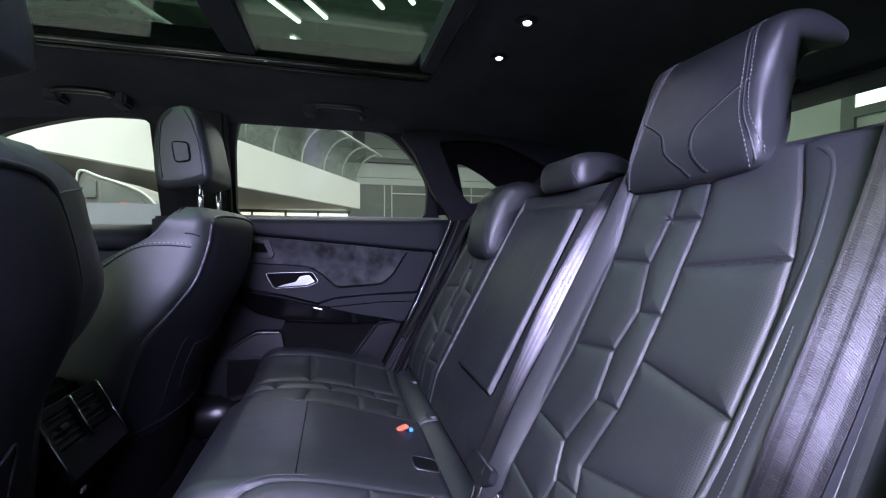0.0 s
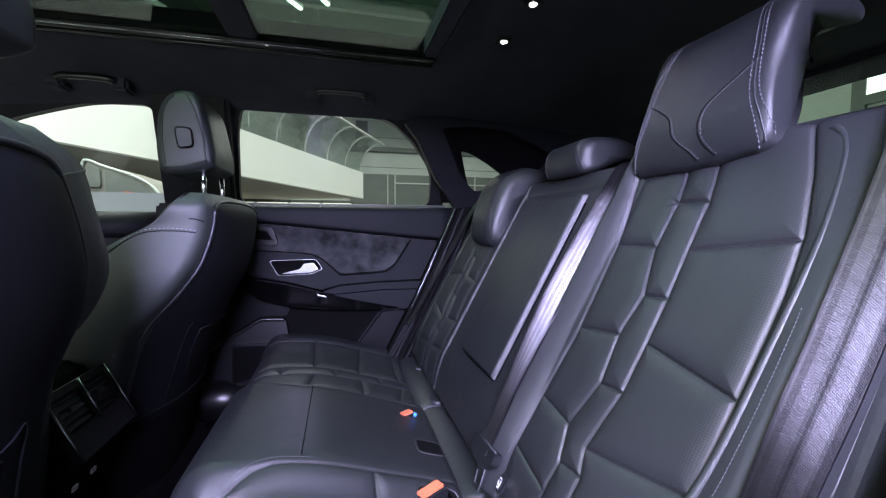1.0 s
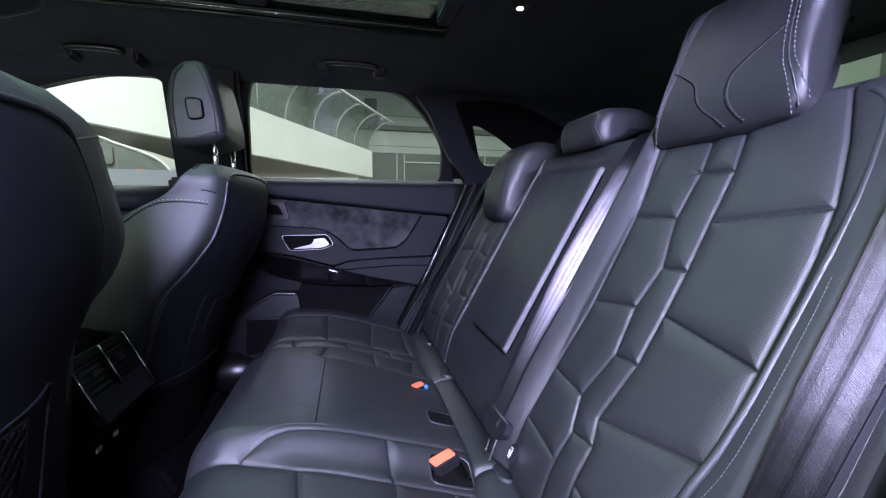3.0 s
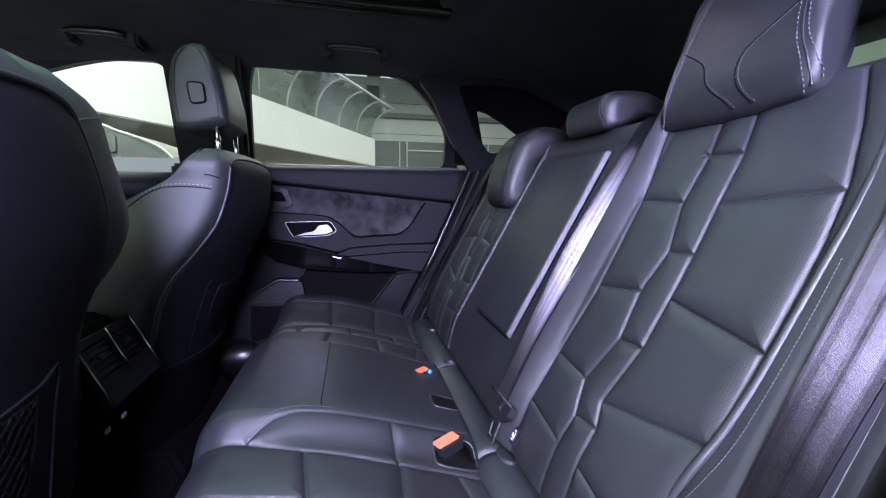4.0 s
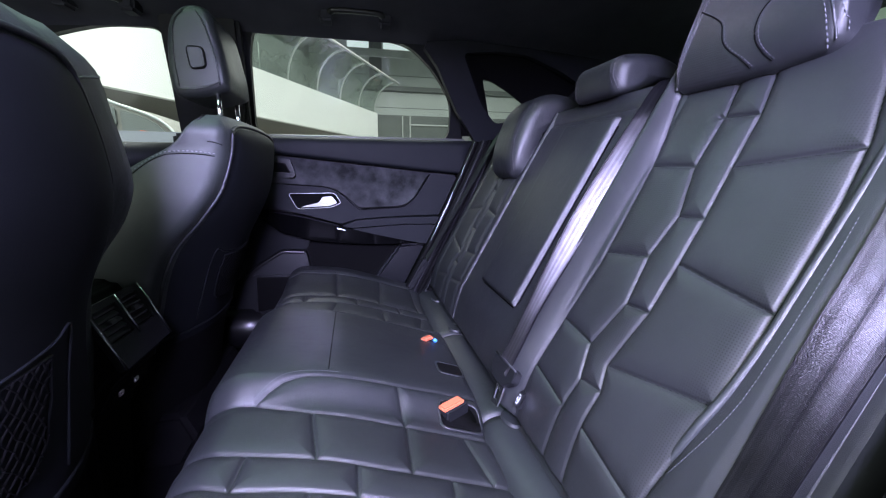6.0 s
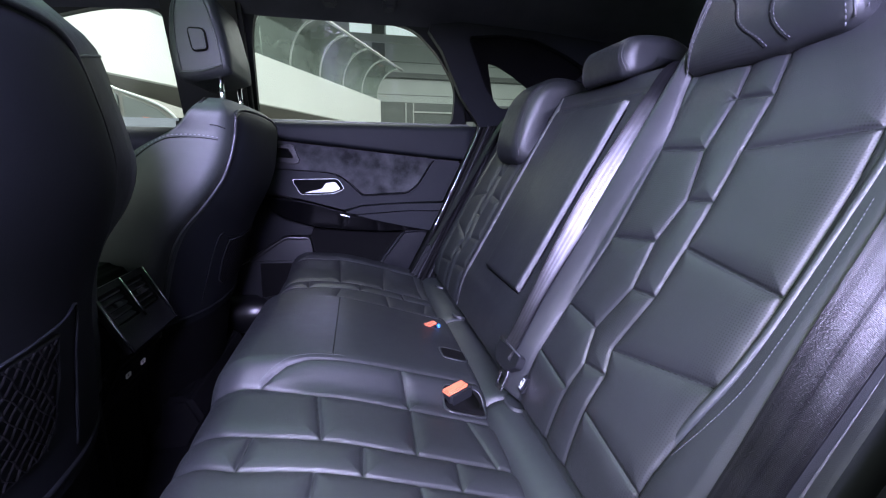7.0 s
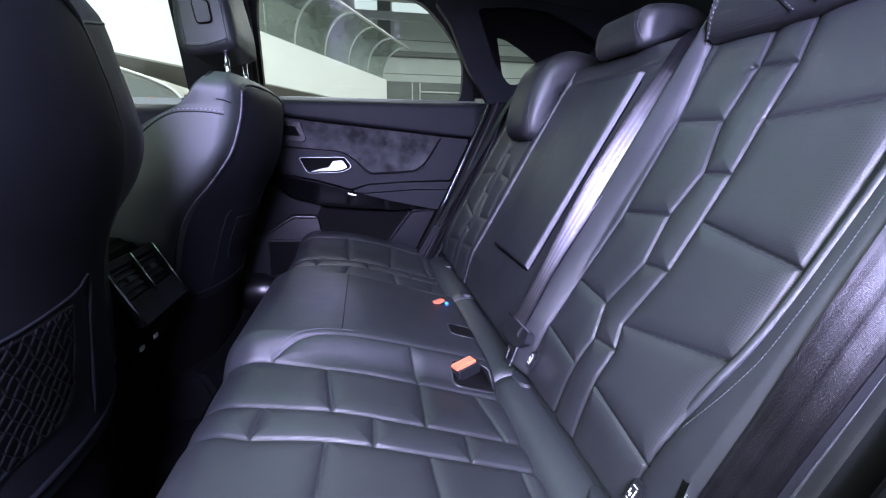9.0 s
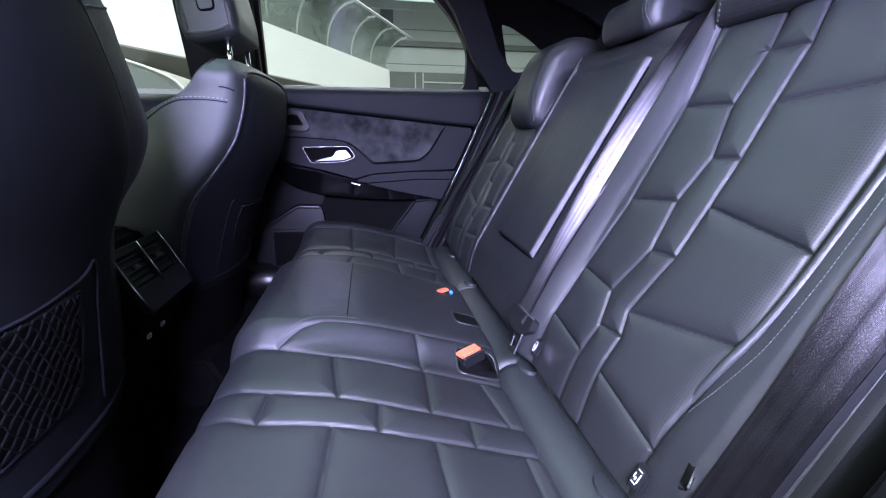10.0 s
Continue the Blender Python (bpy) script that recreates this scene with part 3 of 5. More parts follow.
def back_place(lift=0.0, ramp=0.0):
    """Points of the backrest's face; ramp: how steeply the inner edge of an outer backrest rises towards the middle."""
    def place(y, s, h):
        h = h + lift + ramp * np.clip(0.255 - np.abs(y - 0.01), 0, 0.04) - 0.020 * np.clip((0.13 - s) / 0.09, 0, 1) ** 1.5 - 0.22 * np.clip(np.abs(y - 0.01) - 0.565, 0, 1) - 3.5 * np.clip(np.abs(y - 0.01) - 0.575, 0, 1) ** 2
        return np.stack([FOOT.x + s * SLOPE.x + h * OUT.x, y, FOOT.z + s * SLOPE.z + h * OUT.z], -1)
    return place


def mirrored(chains):
    return [[(0.02 - y, s) for y, s in chain] for chain in chains]


def flipped(chains):
    return [[(x, 0.02 - y) for x, y in chain] for chain in chains]


LINK_IN = [(-0.318, 0.67), (-0.335, 0.57), (-0.333, 0.49), (-0.354, 0.418), (-0.343, 0.355), (-0.352, 0.283), (-0.330, 0.21), (-0.348, 0.16), (-0.335, 0.03)]
LINK_OUT = [(-0.366, 0.67), (-0.387, 0.565), (-0.390, 0.49), (-0.394, 0.42), (-0.395, 0.355), (-0.394, 0.285), (-0.378, 0.20), (-0.392, 0.165), (-0.39, 0.03)]
BACK_SEAMS = [LINK_IN, LINK_OUT,
              [(-0.474, 0.67), (-0.501, 0.588), (-0.518, 0.519), (-0.525, 0.45), (-0.527, 0.25), (-0.515, 0.15), (-0.50, 0.03)],
              [(-0.328, 0.567), (-0.386, 0.565)], [(-0.354, 0.418), (-0.394, 0.42)], [(-0.352, 0.283), (-0.394, 0.286)], [(-0.347, 0.163), (-0.391, 0.168)],
              [(-0.250, 0.494), (-0.333, 0.493)], [(-0.258, 0.343), (-0.343, 0.355)], [(-0.250, 0.219), (-0.33, 0.211)], [(-0.244, 0.130), (-0.338, 0.117)], [(-0.236, 0.03), (-0.242, 0.102), (-0.250, 0.232), (-0.258, 0.33), (-0.251, 0.487), (-0.234, 0.60), (-0.228, 0.67)],
              [(-0.389, 0.491), (-0.519, 0.511)], [(-0.395, 0.356), (-0.526, 0.335)], [(-0.378, 0.2), (-0.526, 0.232)], [(-0.394, 0.115), (-0.51, 0.096)]]


def back_pick(y, s):
    """Which leather a panel of the backrest has; some straps and inner panels are perforated all over."""
    y = -abs(y - 0.01) + 0.01
    if (-0.40 < y < -0.335 and 0.165 < s < 0.285) or (-0.335 < y < -0.26 and 0.34 < s < 0.49):
        return LEATHER_DOTS
    return LEATHER_HOLES if -0.53 < y < -0.40 else LEATHER


bench = thing("rear_bench_seat", (-0.2, 0.01, 0.40), "black leather rear bench with quilted watch-strap panels", "car seat")
near_back = part("backrest", slab([(-0.02, -0.60, 0.62), (0.305, -0.60, 1.255), (0.40, -0.60, 1.275), (0.12, -0.60, 0.55)], (0, 0.39, 0), 0.02, 3), LEATHER_SIDE, bench)
mid_back = part("backrest", slab([(-0.01, -0.205, 0.62), (0.295, -0.205, 1.19), (0.38, -0.205, 1.19), (0.12, -0.205, 0.55)], (0, 0.42, 0), 0.02, 3), LEATHER_SIDE, bench)
far_back = part("backrest", slab([(-0.02, 0.22, 0.62), (0.29, 0.22, 1.19), (0.38, 0.22, 1.19), (0.12, 0.22, 0.55)], (0, 0.43, 0), 0.02, 3), LEATHER_SIDE, bench)
quilted(near_back, back_place(0.010, 0.62), -0.604, -0.206, 0.03, 0.665, BACK_SEAMS, back_pick, edge=0.012, pillow=0.0029, step=0.0018)
quilted(far_back, back_place(0.0065), 0.232, 0.66, 0.03, 0.665, mirrored(BACK_SEAMS), back_pick, edge=0.010, step=0.0032)
quilted(mid_back, back_place(0.005), -0.210, 0.230, 0.03, 0.665, [[(-0.21, 0.62), (0.23, 0.62)]], lambda y, s: LEATHER, edge=0.012, step=0.004)
armrest = part("armrest", slab([tuple(FOOT + SLOPE * s + OUT * h + Vector((0, -0.095, 0))) for s, h in ((0.19, -0.03), (0.19, -0.005), (0.595, -0.005), (0.595, -0.03))], (0, 0.185, 0), 0.01), LEATHER_SIDE, bench, "folded centre armrest in smooth black leather")
quilted(armrest, back_place(0.018), -0.092, 0.112, 0.178, 0.6, [], lambda y, s: LEATHER, edge=0.011, step=0.003)
tube("armrest_seam", [tuple(FOOT + SLOPE * s + OUT * 0.0055 + Vector((0, y, 0))) for y, s in ((-0.094, 0.58), (-0.094, 0.19), (-0.085, 0.177), (0.105, 0.177))], 0.0022, RUBBER, armrest, "", 6)


def cushion_place(x, y, h):
    z = 0.745 - 0.05 * (x + 0.32) - 0.28 * 0.035 * np.log1p(np.exp((x + 0.32) / 0.035))
    t = np.clip((np.abs(y - 0.01) - 0.158) / 0.058, 0, 1)
    u = np.clip((np.abs(y - 0.01) - 0.48) / 0.14, 0, 1)
    z = z - 9.0 * np.clip(-0.445 - x, 0, 1) ** 2 - 0.031 * t * t * (3 - 2 * t) + 0.02 * u * u * (3 - 2 * u)
    return np.stack([x, y, z + h + 0.008], -1)


HALF_SEAMS = [[(-0.51, -0.186), (-0.469, -0.192), (-0.43, -0.195), (-0.393, -0.203), (-0.343, -0.214), (-0.228, -0.222), (-0.05, -0.226)],
              [(-0.51, -0.285), (-0.455, -0.302), (-0.383, -0.312), (-0.328, -0.318), (-0.236, -0.327), (-0.05, -0.334)],
              [(-0.51, -0.335), (-0.478, -0.352), (-0.42, -0.369), (-0.341, -0.374), (-0.24, -0.382), (-0.05, -0.388)],
              [(-0.343, -0.214), (-0.328, -0.318)],
              [(-0.197, -0.223), (-0.201, -0.329)],
              [(-0.103, -0.225), (-0.083, -0.333)],
              [(-0.416, -0.308), (-0.42, -0.369)],
              [(-0.274, -0.324), (-0.274, -0.380)],
              [(-0.146, -0.331), (-0.149, -0.385)],
              [(-0.331, -0.375), (-0.341, -0.581)],
              [(-0.205, -0.383), (-0.194, -0.583)],
              [(-0.082, -0.387), (-0.087, -0.584)],
              [(-0.51, -0.569), (-0.05, -0.585)],
              [(-0.205, -0.152), (-0.199, -0.222)],
              [(-0.43, -0.195), (-0.413, -0.178), (-0.392, -0.164), (-0.36, -0.153), (-0.321, -0.151), (-0.19, -0.150), (-0.04, -0.145)]]
cushion_body = part("cushion", slab([(-0.485, -0.655, 0.48), (-0.495, -0.655, 0.655), (-0.44, -0.655, 0.685), (-0.07, -0.655, 0.585), (-0.05, -0.655, 0.48)], (0, 1.33, 0), 0.015), LEATHER_SIDE, bench)
quilted(cushion_body, cushion_place, -0.51, -0.05, -0.66, 0.68, HALF_SEAMS + flipped(HALF_SEAMS), lambda x, y: LEATHER_HOLES_FLAT if abs(y - 0.01) > 0.385 else LEATHER, edge=0.02, step=0.0022, groove=0.0028, pillow=0.0038)
tube("seam", [tuple(cushion_place(np.array(-0.322), np.array(float(y)), np.array(-0.0004))) for y in np.linspace(-0.137, 0.157, 24)], 0.0013, RUBBER, cushion_body, "", 6)


def roll(y0, y1):
    """A padded roll in the gap behind the cushion, its ends rounded in."""
    rings = []
    for k in range(25):
        y = y0 + (y1 - y0) * k / 24
        e = max(0.0, 0.012 - min(y - y0, y1 - y)) / 0.012
        r = 0.047 - 0.005 * (1 - math.sqrt(max(0.0, 1 - e * e)))
        rings.append([(x, y, z) for x, z in oval(-0.014, 0.606, r * 1.08, r * 0.96, 2.7, 28)])
    return mesh_object("rear_roll", *loft(rings), LEATHER_SIDE, bench, "padded leather roll behind the cushion")


def roll_cover(y, parent):
    bm = bmesh.new()
    m = Matrix.Translation((-0.006, y, 0.6535)) @ Matrix.Rotation(radians(8), 4, "Y") @ Matrix.Diagonal((0.9, 1.15, 1, 1))
    bmesh.ops.create_cone(bm, cap_ends=True, segments=28, radius1=0.023, radius2=0.0215, depth=0.006, matrix=m)
    bmesh.ops.bevel(bm, geom=[e for e in bm.edges if len(e.link_faces) == 2 and any(len(f.verts) > 4 for f in e.link_faces)], offset=0.0012, segments=2, affect="EDGES")
    part("round_cover", bm, LEATHER_SIDE, parent, "round cover over the anchor point", False)


for y0, y1, covers in ((-0.64, -0.180, (-0.204, -0.468)), (-0.177, 0.197, ()), (0.20, 0.66, (0.224, 0.488))):
    section = roll(y0, y1)
    for y in covers:
        roll_cover(y, section)


def headrest_block(parent, outline, y0, y1, mat, soft=0.02, name="pad", stations=6):
    """A padded block: the side outline carried across, its ends rounded in."""
    pts = curve_through([(x, 0, z) for x, z in outline], 5, True)
    mid = sum(pts, Vector()) / len(pts)
    far, rings = (y1 - y0) / 2, []
    bend = [math.sin(k * math.pi / 20) for k in range(11)]
    ts = [(-far + soft - soft * e, e) for e in bend[::-1]] + [(-far + soft + (2 * far - 2 * soft) * k / stations, 0.0) for k in range(1, stations)] + [(far - soft + soft * e, e) for e in bend]
    for t, e in ts:
        shrink = soft * (1 - math.sqrt(max(0.0, 1 - e * e)))
        rings.append([tuple(Vector((p.x, (y0 + y1) / 2 + t, p.z)) - (p - mid).normalized() * shrink) for p in pts])
    return mesh_object(name, *loft(rings), mat, parent)


def as_is(p):
    return p


def winged(p):
    """Lifts and widens the lower outer corner of the tall headrest."""
    low, out = min(1.0, max(0.0, (1.34 - p[2]) / 0.13)), min(1.0, max(0.0, (-0.29 - p[1]) / 0.15))
    low, out = low * low * (3 - 2 * low), out * out
    return Vector((p[0] + 0.004 * low * out, p[1] - 0.009 * low * out, p[2] + low * (0.012 + 0.014 * out)))


EVEN = ((0.0095, 0.045), (0.0105, 0.19), (0.014, 0.33), (0.018, 0.55), (0.020, 1.0))
SWEPT = ((0.004, 0.01), (0.009, 0.19), (0.016, 0.36), (0.024, 0.66), (0.032, 0.85), (0.040, 1.0))


def rear_headrest(y0, y1, outline, label, fine=1.0, soft=0.028, stations=6, warp=as_is, sweep=EVEN):
    top = thing("headrest", (0.3, (y0 + y1) / 2, min(z for x, z in outline)), label, "headrest", "rear headrests")
    pad = headrest_block(top, outline, y0, y1, LEATHER, soft, "pad", stations)
    for v in pad.data.vertices:
        v.co = warp(v.co.copy())
    pts = curve_through([(x, 0, z) for x, z in outline], 5, True)
    mid = sum(pts, Vector()) / len(pts)
    low, face = min(z for x, z in outline), pts[:21]
    crest = face[-1].z - 0.004

    def front(y, z, h=0.0):
        """A point of the front face, h outwards."""
        x = float(np.interp(z, [p.z for p in face], [p.x for p in face]))
        p = Vector((x, 0, z))
        e = min(1.0, max(0.0, soft - min(y - y0, y1 - y)) / soft)
        p += (p - mid).normalized() * (h - soft * (1 - math.sqrt(1 - e * e)))
        return warp(Vector((p.x, y - h * e * (1 if y < (y0 + y1) / 2 else -1), p.z)))

    for side, y in ((1, y0), (-1, y1)):
        line = curve_through([(y + side * dy, z, 0) for dy, z in ((dy, low + (crest - low) * f) for dy, f in sweep)], 10)
        tube("edge_seam", [front(p.x, p.y, -0.0006) for p in line], 0.0015, LEATHER, pad, "", 6)
        for off in (-0.0055, 0.0055):
            mesh_object("stitching", *stitches([front(p.x + off, p.y, 0.0006) for p in line], 0.0042, 0.0024, 0.0008 * fine), THREAD, pad, "grey double stitching")
    for y in (y0 + 0.05, y1 - 0.05):
        tube("post", [(0.335, y, low - 0.02), (0.32, y, low + 0.03)], 0.006, CHROME, top)
    return top, pad, front


TALL = [(0.2295, 1.205), (0.2315, 1.258), (0.252, 1.335), (0.280, 1.405), (0.312, 1.426), (0.355, 1.430), (0.400, 1.415), (0.402, 1.396), (0.367, 1.387), (0.325, 1.380), (0.303, 1.352), (0.292, 1.31), (0.284, 1.25), (0.270, 1.208), (0.25, 1.192)]
top, pad, front = rear_headrest(-0.442, -0.225, TALL, "raised black leather rear headrest with twin grey stitching", 1.0, 0.018, 40, winged, SWEPT)
FACE_SEAM = [(1.216, -0.346), (1.234, -0.323), (1.254, -0.307), (1.283, -0.296), (1.302, -0.275), (1.320, -0.247)]
pad.data.materials.append(LEATHER_DOTS)
for f in pad.data.polygons:
    if f.center.x < 0.25 and 1.20 < f.center.z < 1.32 and f.center.y > float(np.interp(f.center.z, [z for z, y in FACE_SEAM], [y for z, y in FACE_SEAM])):
        f.material_index = 1
for seam in ([(-0.416, 1.333), (-0.387, 1.311), (-0.359, 1.287), (-0.352, 1.262), (-0.357, 1.236), (-0.369, 1.216), (-0.380, 1.203)], [(-0.247, 1.320), (-0.275, 1.302), (-0.296, 1.283), (-0.307, 1.254), (-0.321, 1.236), (-0.339, 1.220), (-0.354, 1.203)]):
    line = curve_through([(y, z, 0) for y, z in seam], 6)
    tube("face_seam", [front(p.x, p.y, -0.0003) for p in line], 0.0012, RUBBER, pad, "", 6)
    mesh_object("stitching", *stitches([front(p.x - 0.0045, p.y, 0.0006) for p in line], 0.0042, 0.0024, 0.0006), THREAD, pad, "grey stitching")
rear_headrest(-0.065, 0.11, [(0.246, 1.24), (0.236, 1.275), (0.246, 1.305), (0.275, 1.318), (0.34, 1.318), (0.39, 1.295), (0.392, 1.27), (0.34, 1.265), (0.29, 1.245)], "low black leather centre headrest", 0.5)
rear_headrest(0.245, 0.43, [(0.150, 1.085), (0.146, 1.12), (0.158, 1.18), (0.186, 1.245), (0.226, 1.283), (0.275, 1.296), (0.335, 1.286), (0.352, 1.266), (0.33, 1.25), (0.285, 1.22), (0.262, 1.15), (0.235, 1.088), (0.20, 1.064), (0.168, 1.066)], "lowered black leather rear headrest", 0.5, 0.04)


# ---- front seats ----
def table(rows, z):
    zs = [r[0] for r in rows]
    return [float(np.interp(z, zs, [r[k] for r in rows])) for k in range(1, len(rows[0]))]


# height, half width, half width at the piping, x of the piping, x of the middle, x of the front
SEAT = [(0.46, 0.235, 0.190, -0.76, -0.70, -0.92), (0.655, 0.245, 0.200, -0.735, -0.665, -0.90), (0.777, 0.262, 0.215, -0.702, -0.630, -0.86), (0.85, 0.268, 0.220, -0.682, -0.604, -0.835),
        (0.90, 0.270, 0.221, -0.664, -0.586, -0.81), (0.94, 0.272, 0.221, -0.640, -0.566, -0.79), (0.977, 0.272, 0.220, -0.605, -0.546, -0.775), (1.02, 0.268, 0.216, -0.572, -0.528, -0.755), (1.05, 0.262, 0.210, -0.553, -0.520, -0.745), (1.093, 0.250, 0.2035, -0.539, -0.5125, -0.715), (1.105, 0.247, 0.201, -0.536, -0.512, -0.697), (1.122, 0.2425, 0.1975, -0.5325, -0.511, -0.670),
        (1.138, 0.2385, 0.1945, -0.5295, -0.510, -0.640), (1.147, 0.236, 0.192, -0.528, -0.510, -0.623), (1.166, 0.230, 0.186, -0.5255, -0.510, -0.614), (1.19, 0.216, 0.172, -0.526, -0.515, -0.592), (1.208, 0.160, 0.128, -0.545, -0.535, -0.580)]


def smooth_table(z):
    """The seat's measures at a height, eased between the rows."""
    lo, hi = np.array(table(SEAT, max(z - 0.012, 0.46))), np.array(table(SEAT, min(z + 0.012, 1.208)))
    return [float(v) for v in (lo + hi) / 2 * 0.6 + np.array(table(SEAT, z)) * 0.4]


class Seat:
    """How one front seat stands: its middle, shift, rise, width, lean, and how wide its leather border is."""

    def __init__(self, yc, dx, dz, wide, lean, border, swell, flare, square):
        self.yc, self.dx, self.dz, self.wide, self.lean, self.border, self.swell, self.flare, self.square = yc, dx, dz, wide, lean, border, swell, flare, square

    def measures(self, z):
        w, wp, xp, mid, front = smooth_table(z)
        g = self.swell * math.exp(-((z - 1.0) / 0.09) ** 2)
        low = min(max(1.0 - z, -0.25), 0.25) * self.flare + self.square * min(max((z - 1.13) / 0.07, 0.0), 1.0) ** 1.5
        return (w + self.border + g + low) * self.wide, (wp - self.border + g * 0.5 + low * 1.28) * self.wide, xp, mid, front

    def lay(self, x, y, z):
        return (x + self.dx + self.lean * (z - 1.04), self.yc + y, z + self.dz * (z - 0.46) / 0.75)

    def half(self, z):
        """One half of the outline at a height: rear face, rolled border, flank and front."""
        w, wp, xp, mid, front = self.measures(z)
        k = min(1.0, (xp - front) * 0.75 / 0.085)
        pts = [(mid - (mid - xp) * t ** 2.4, wp * t) for t in (0.0, 0.25, 0.45, 0.6, 0.75, 0.87, 0.95, 1.0)]
        round_off = ((0.014, 0.70), (0.030, 0.80), (0.048, 0.87), (0.066, 0.925), (0.085, 0.965)) if self.square else ((0.014, 0.78), (0.035, 0.95), (0.085, 1.0))
        pts += [(xp - a, wp + (w - wp) * b) for a, b in ((0.002, 0.2), (0.006, 0.5)) + tuple((a * k, b) for a, b in round_off)]
        rest = xp - 0.085 * k - front
        pts += [(xp - 0.085 * k - rest * 0.3, w + 0.001), (xp - 0.085 * k - rest * 0.55, w + 0.003), (front + 0.012, w), (front + 0.008, w * 0.94), (front, w * 0.8), (front, w * 0.5)]
        return [(max(x, front), y) for x, y in pts]

    def ring(self, z):
        half = self.half(z)
        return [self.lay(x, y, z) for x, y in half] + [self.lay(half[-1][0], 0, z)] + [self.lay(x, -y, z) for x, y in half[:0:-1]]

    def shell(self, t, z, h):
        w, wp, xp, mid, front = self.measures(z)
        return self.lay(mid - (mid - xp) * abs(t) ** 2.4 + h, wp * t, z)


def front_seat(yc, dx, dz, wide, lean, border, swell, flare, aside, brow, sewn, label):
    top = thing("front_seat", (-0.8 + dx, yc, 0.381), label, "car seat", "front seats")
    form = Seat(yc, dx, dz, wide, lean, border, swell, flare, 0.026 if sewn else 0.0)
    on_shell = form.shell
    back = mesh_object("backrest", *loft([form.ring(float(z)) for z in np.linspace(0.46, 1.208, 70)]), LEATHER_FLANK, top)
    # the backrest turns near-black below 0.71 m
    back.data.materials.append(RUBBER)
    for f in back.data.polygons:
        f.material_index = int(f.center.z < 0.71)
    verts, faces, rows = [], [], 0
    crest = lambda t: brow - 0.006 * t * t - 0.012 * abs(t) ** 8
    for f in np.linspace(0, 1, 48):
        rows += 1
        verts += [on_shell(t * 0.985, 0.695 + (crest(t) - 0.695) * float(f), 0.005 - 0.0065 * max(abs(t) ** 14, float(f) ** 40)) for t in np.linspace(-1, 1, 27)]
    for i in range(rows - 1):
        faces += [(i * 27 + k, i * 27 + k + 1, i * 27 + 28 + k, i * 27 + 27 + k) for k in range(26)]
    mesh_object("back_shell", verts, faces, SHELL, back, "soft black vinyl seat back")
    zs = np.linspace(0.69, crest(1.0), 60)
    loop = [on_shell(-1.0, float(z), 0.001) for z in zs] + [on_shell(t, crest(t) + 0.002, 0.002) for t in np.linspace(-0.96, 0.96, 25)] + [on_shell(1.0, float(z), 0.001) for z in zs[::-1]]
    tube("piping", loop, 0.0036, LEATHER, back, "raised black leather piping")
    for side in () if sewn else (-1, 1):
        # short seam from the shell's corner to the shoulder
        corner = []
        for k in range(5):
            z = crest(1.0) + 0.020 * k / 4
            x, y = form.half(z)[7 + k]
            corner.append(form.lay(x + 0.0004, side * y, z))
        tube("corner_seam", curve_through(corner, 3), 0.0016, LEATHER, back)
    # shoulder seam with grey thread, laid on the flank
    for side in (-1, 1) if sewn else ():
        def on_flank(x, z, h):
            """A point of the flank at a place along the car and a height."""
            up = z - dz * (z - 0.46) / 0.75
            half = form.half(up)[8:18]
            y = float(np.interp(-(x - dx), [-p for p, _ in half], [w for _, w in half]))
            return Vector((x, yc + side * (y + h), z))
        line = curve_through([(x, 0, z) for x, z in ((-0.690, 1.068), (-0.676, 1.082), (-0.653, 1.101), (-0.628, 1.1145), (-0.606, 1.118), (-0.584, 1.1185), (-0.560, 1.117), (-0.541, 1.114))], 6)
        mesh_object("stitching", *stitches([on_flank(p[0], p[2], 0.0010) for p in line], 0.0046, 0.003, 0.0009), THREAD_DARK, back, "grey stitched shoulder seam")
        tube("shoulder_seam", [on_flank(p[0], p[2] - 0.005, 0.0) for p in line], 0.0012, RUBBER, back)
        tube("corner_seam", [on_flank(-0.552 + 0.003 * k, 1.138 - 0.0001 * k * k, 0.0) for k in range(9)], 0.0011, RUBBER, back)
    # map pocket: a stiff frame round an elastic net
    at = lambda t, f, h: on_shell(t + aside, 0.770 + 0.135 * f, h)
    loop = [(-0.45, 0.86), (0.0, 0.80), (0.45, 0.86), (0.47, 0.5), (0.44, 0.1), (0.36, 0.0), (0.0, -0.06), (-0.36, 0.0), (-0.44, 0.1), (-0.47, 0.5)]
    pocket = tube("pocket_rim", [at(t, f, 0.007) for t, f in loop], 0.0022, SHELL, back, "rim of the map pocket", 8, True)
    tube("pocket_edge", curve_through([at(t, f, 0.006) for t, f in ((-0.64, -0.25), (-0.63, 0.6), (-0.61, 1.02), (-0.45, 0.93), (0.0, 0.86), (0.45, 0.93), (0.61, 1.02), (0.63, 0.6), (0.64, -0.25))], 4), 0.0018, SHELL, pocket, "", 6)
    net_v, net_f = [], []
    for k in range(-10, 30):
        for lean in (-1, 1):
            a, b = -0.5 + k / 15 - 0.3, -0.5 + k / 15 - 0.3 + lean * 0.42
            line = []
            for m in range(11):
                t, f = a + (b - a) * m / 10 + 0.010 * math.sin(m * 2.1 + k), m / 10
                if abs(t) < 0.45:
                    line.append(Vector(at(t, f * 0.86 - 0.02, 0.008)))
            for p, q in zip(line, line[1:]):
                i, d = len(net_v), (q - p).cross(Vector((1, 0, 0))).normalized() * 0.0009
                net_v += [p - d, p + d, q + d, q - d, p + Vector((0.0018, 0, 0)), q + Vector((0.0018, 0, 0))]
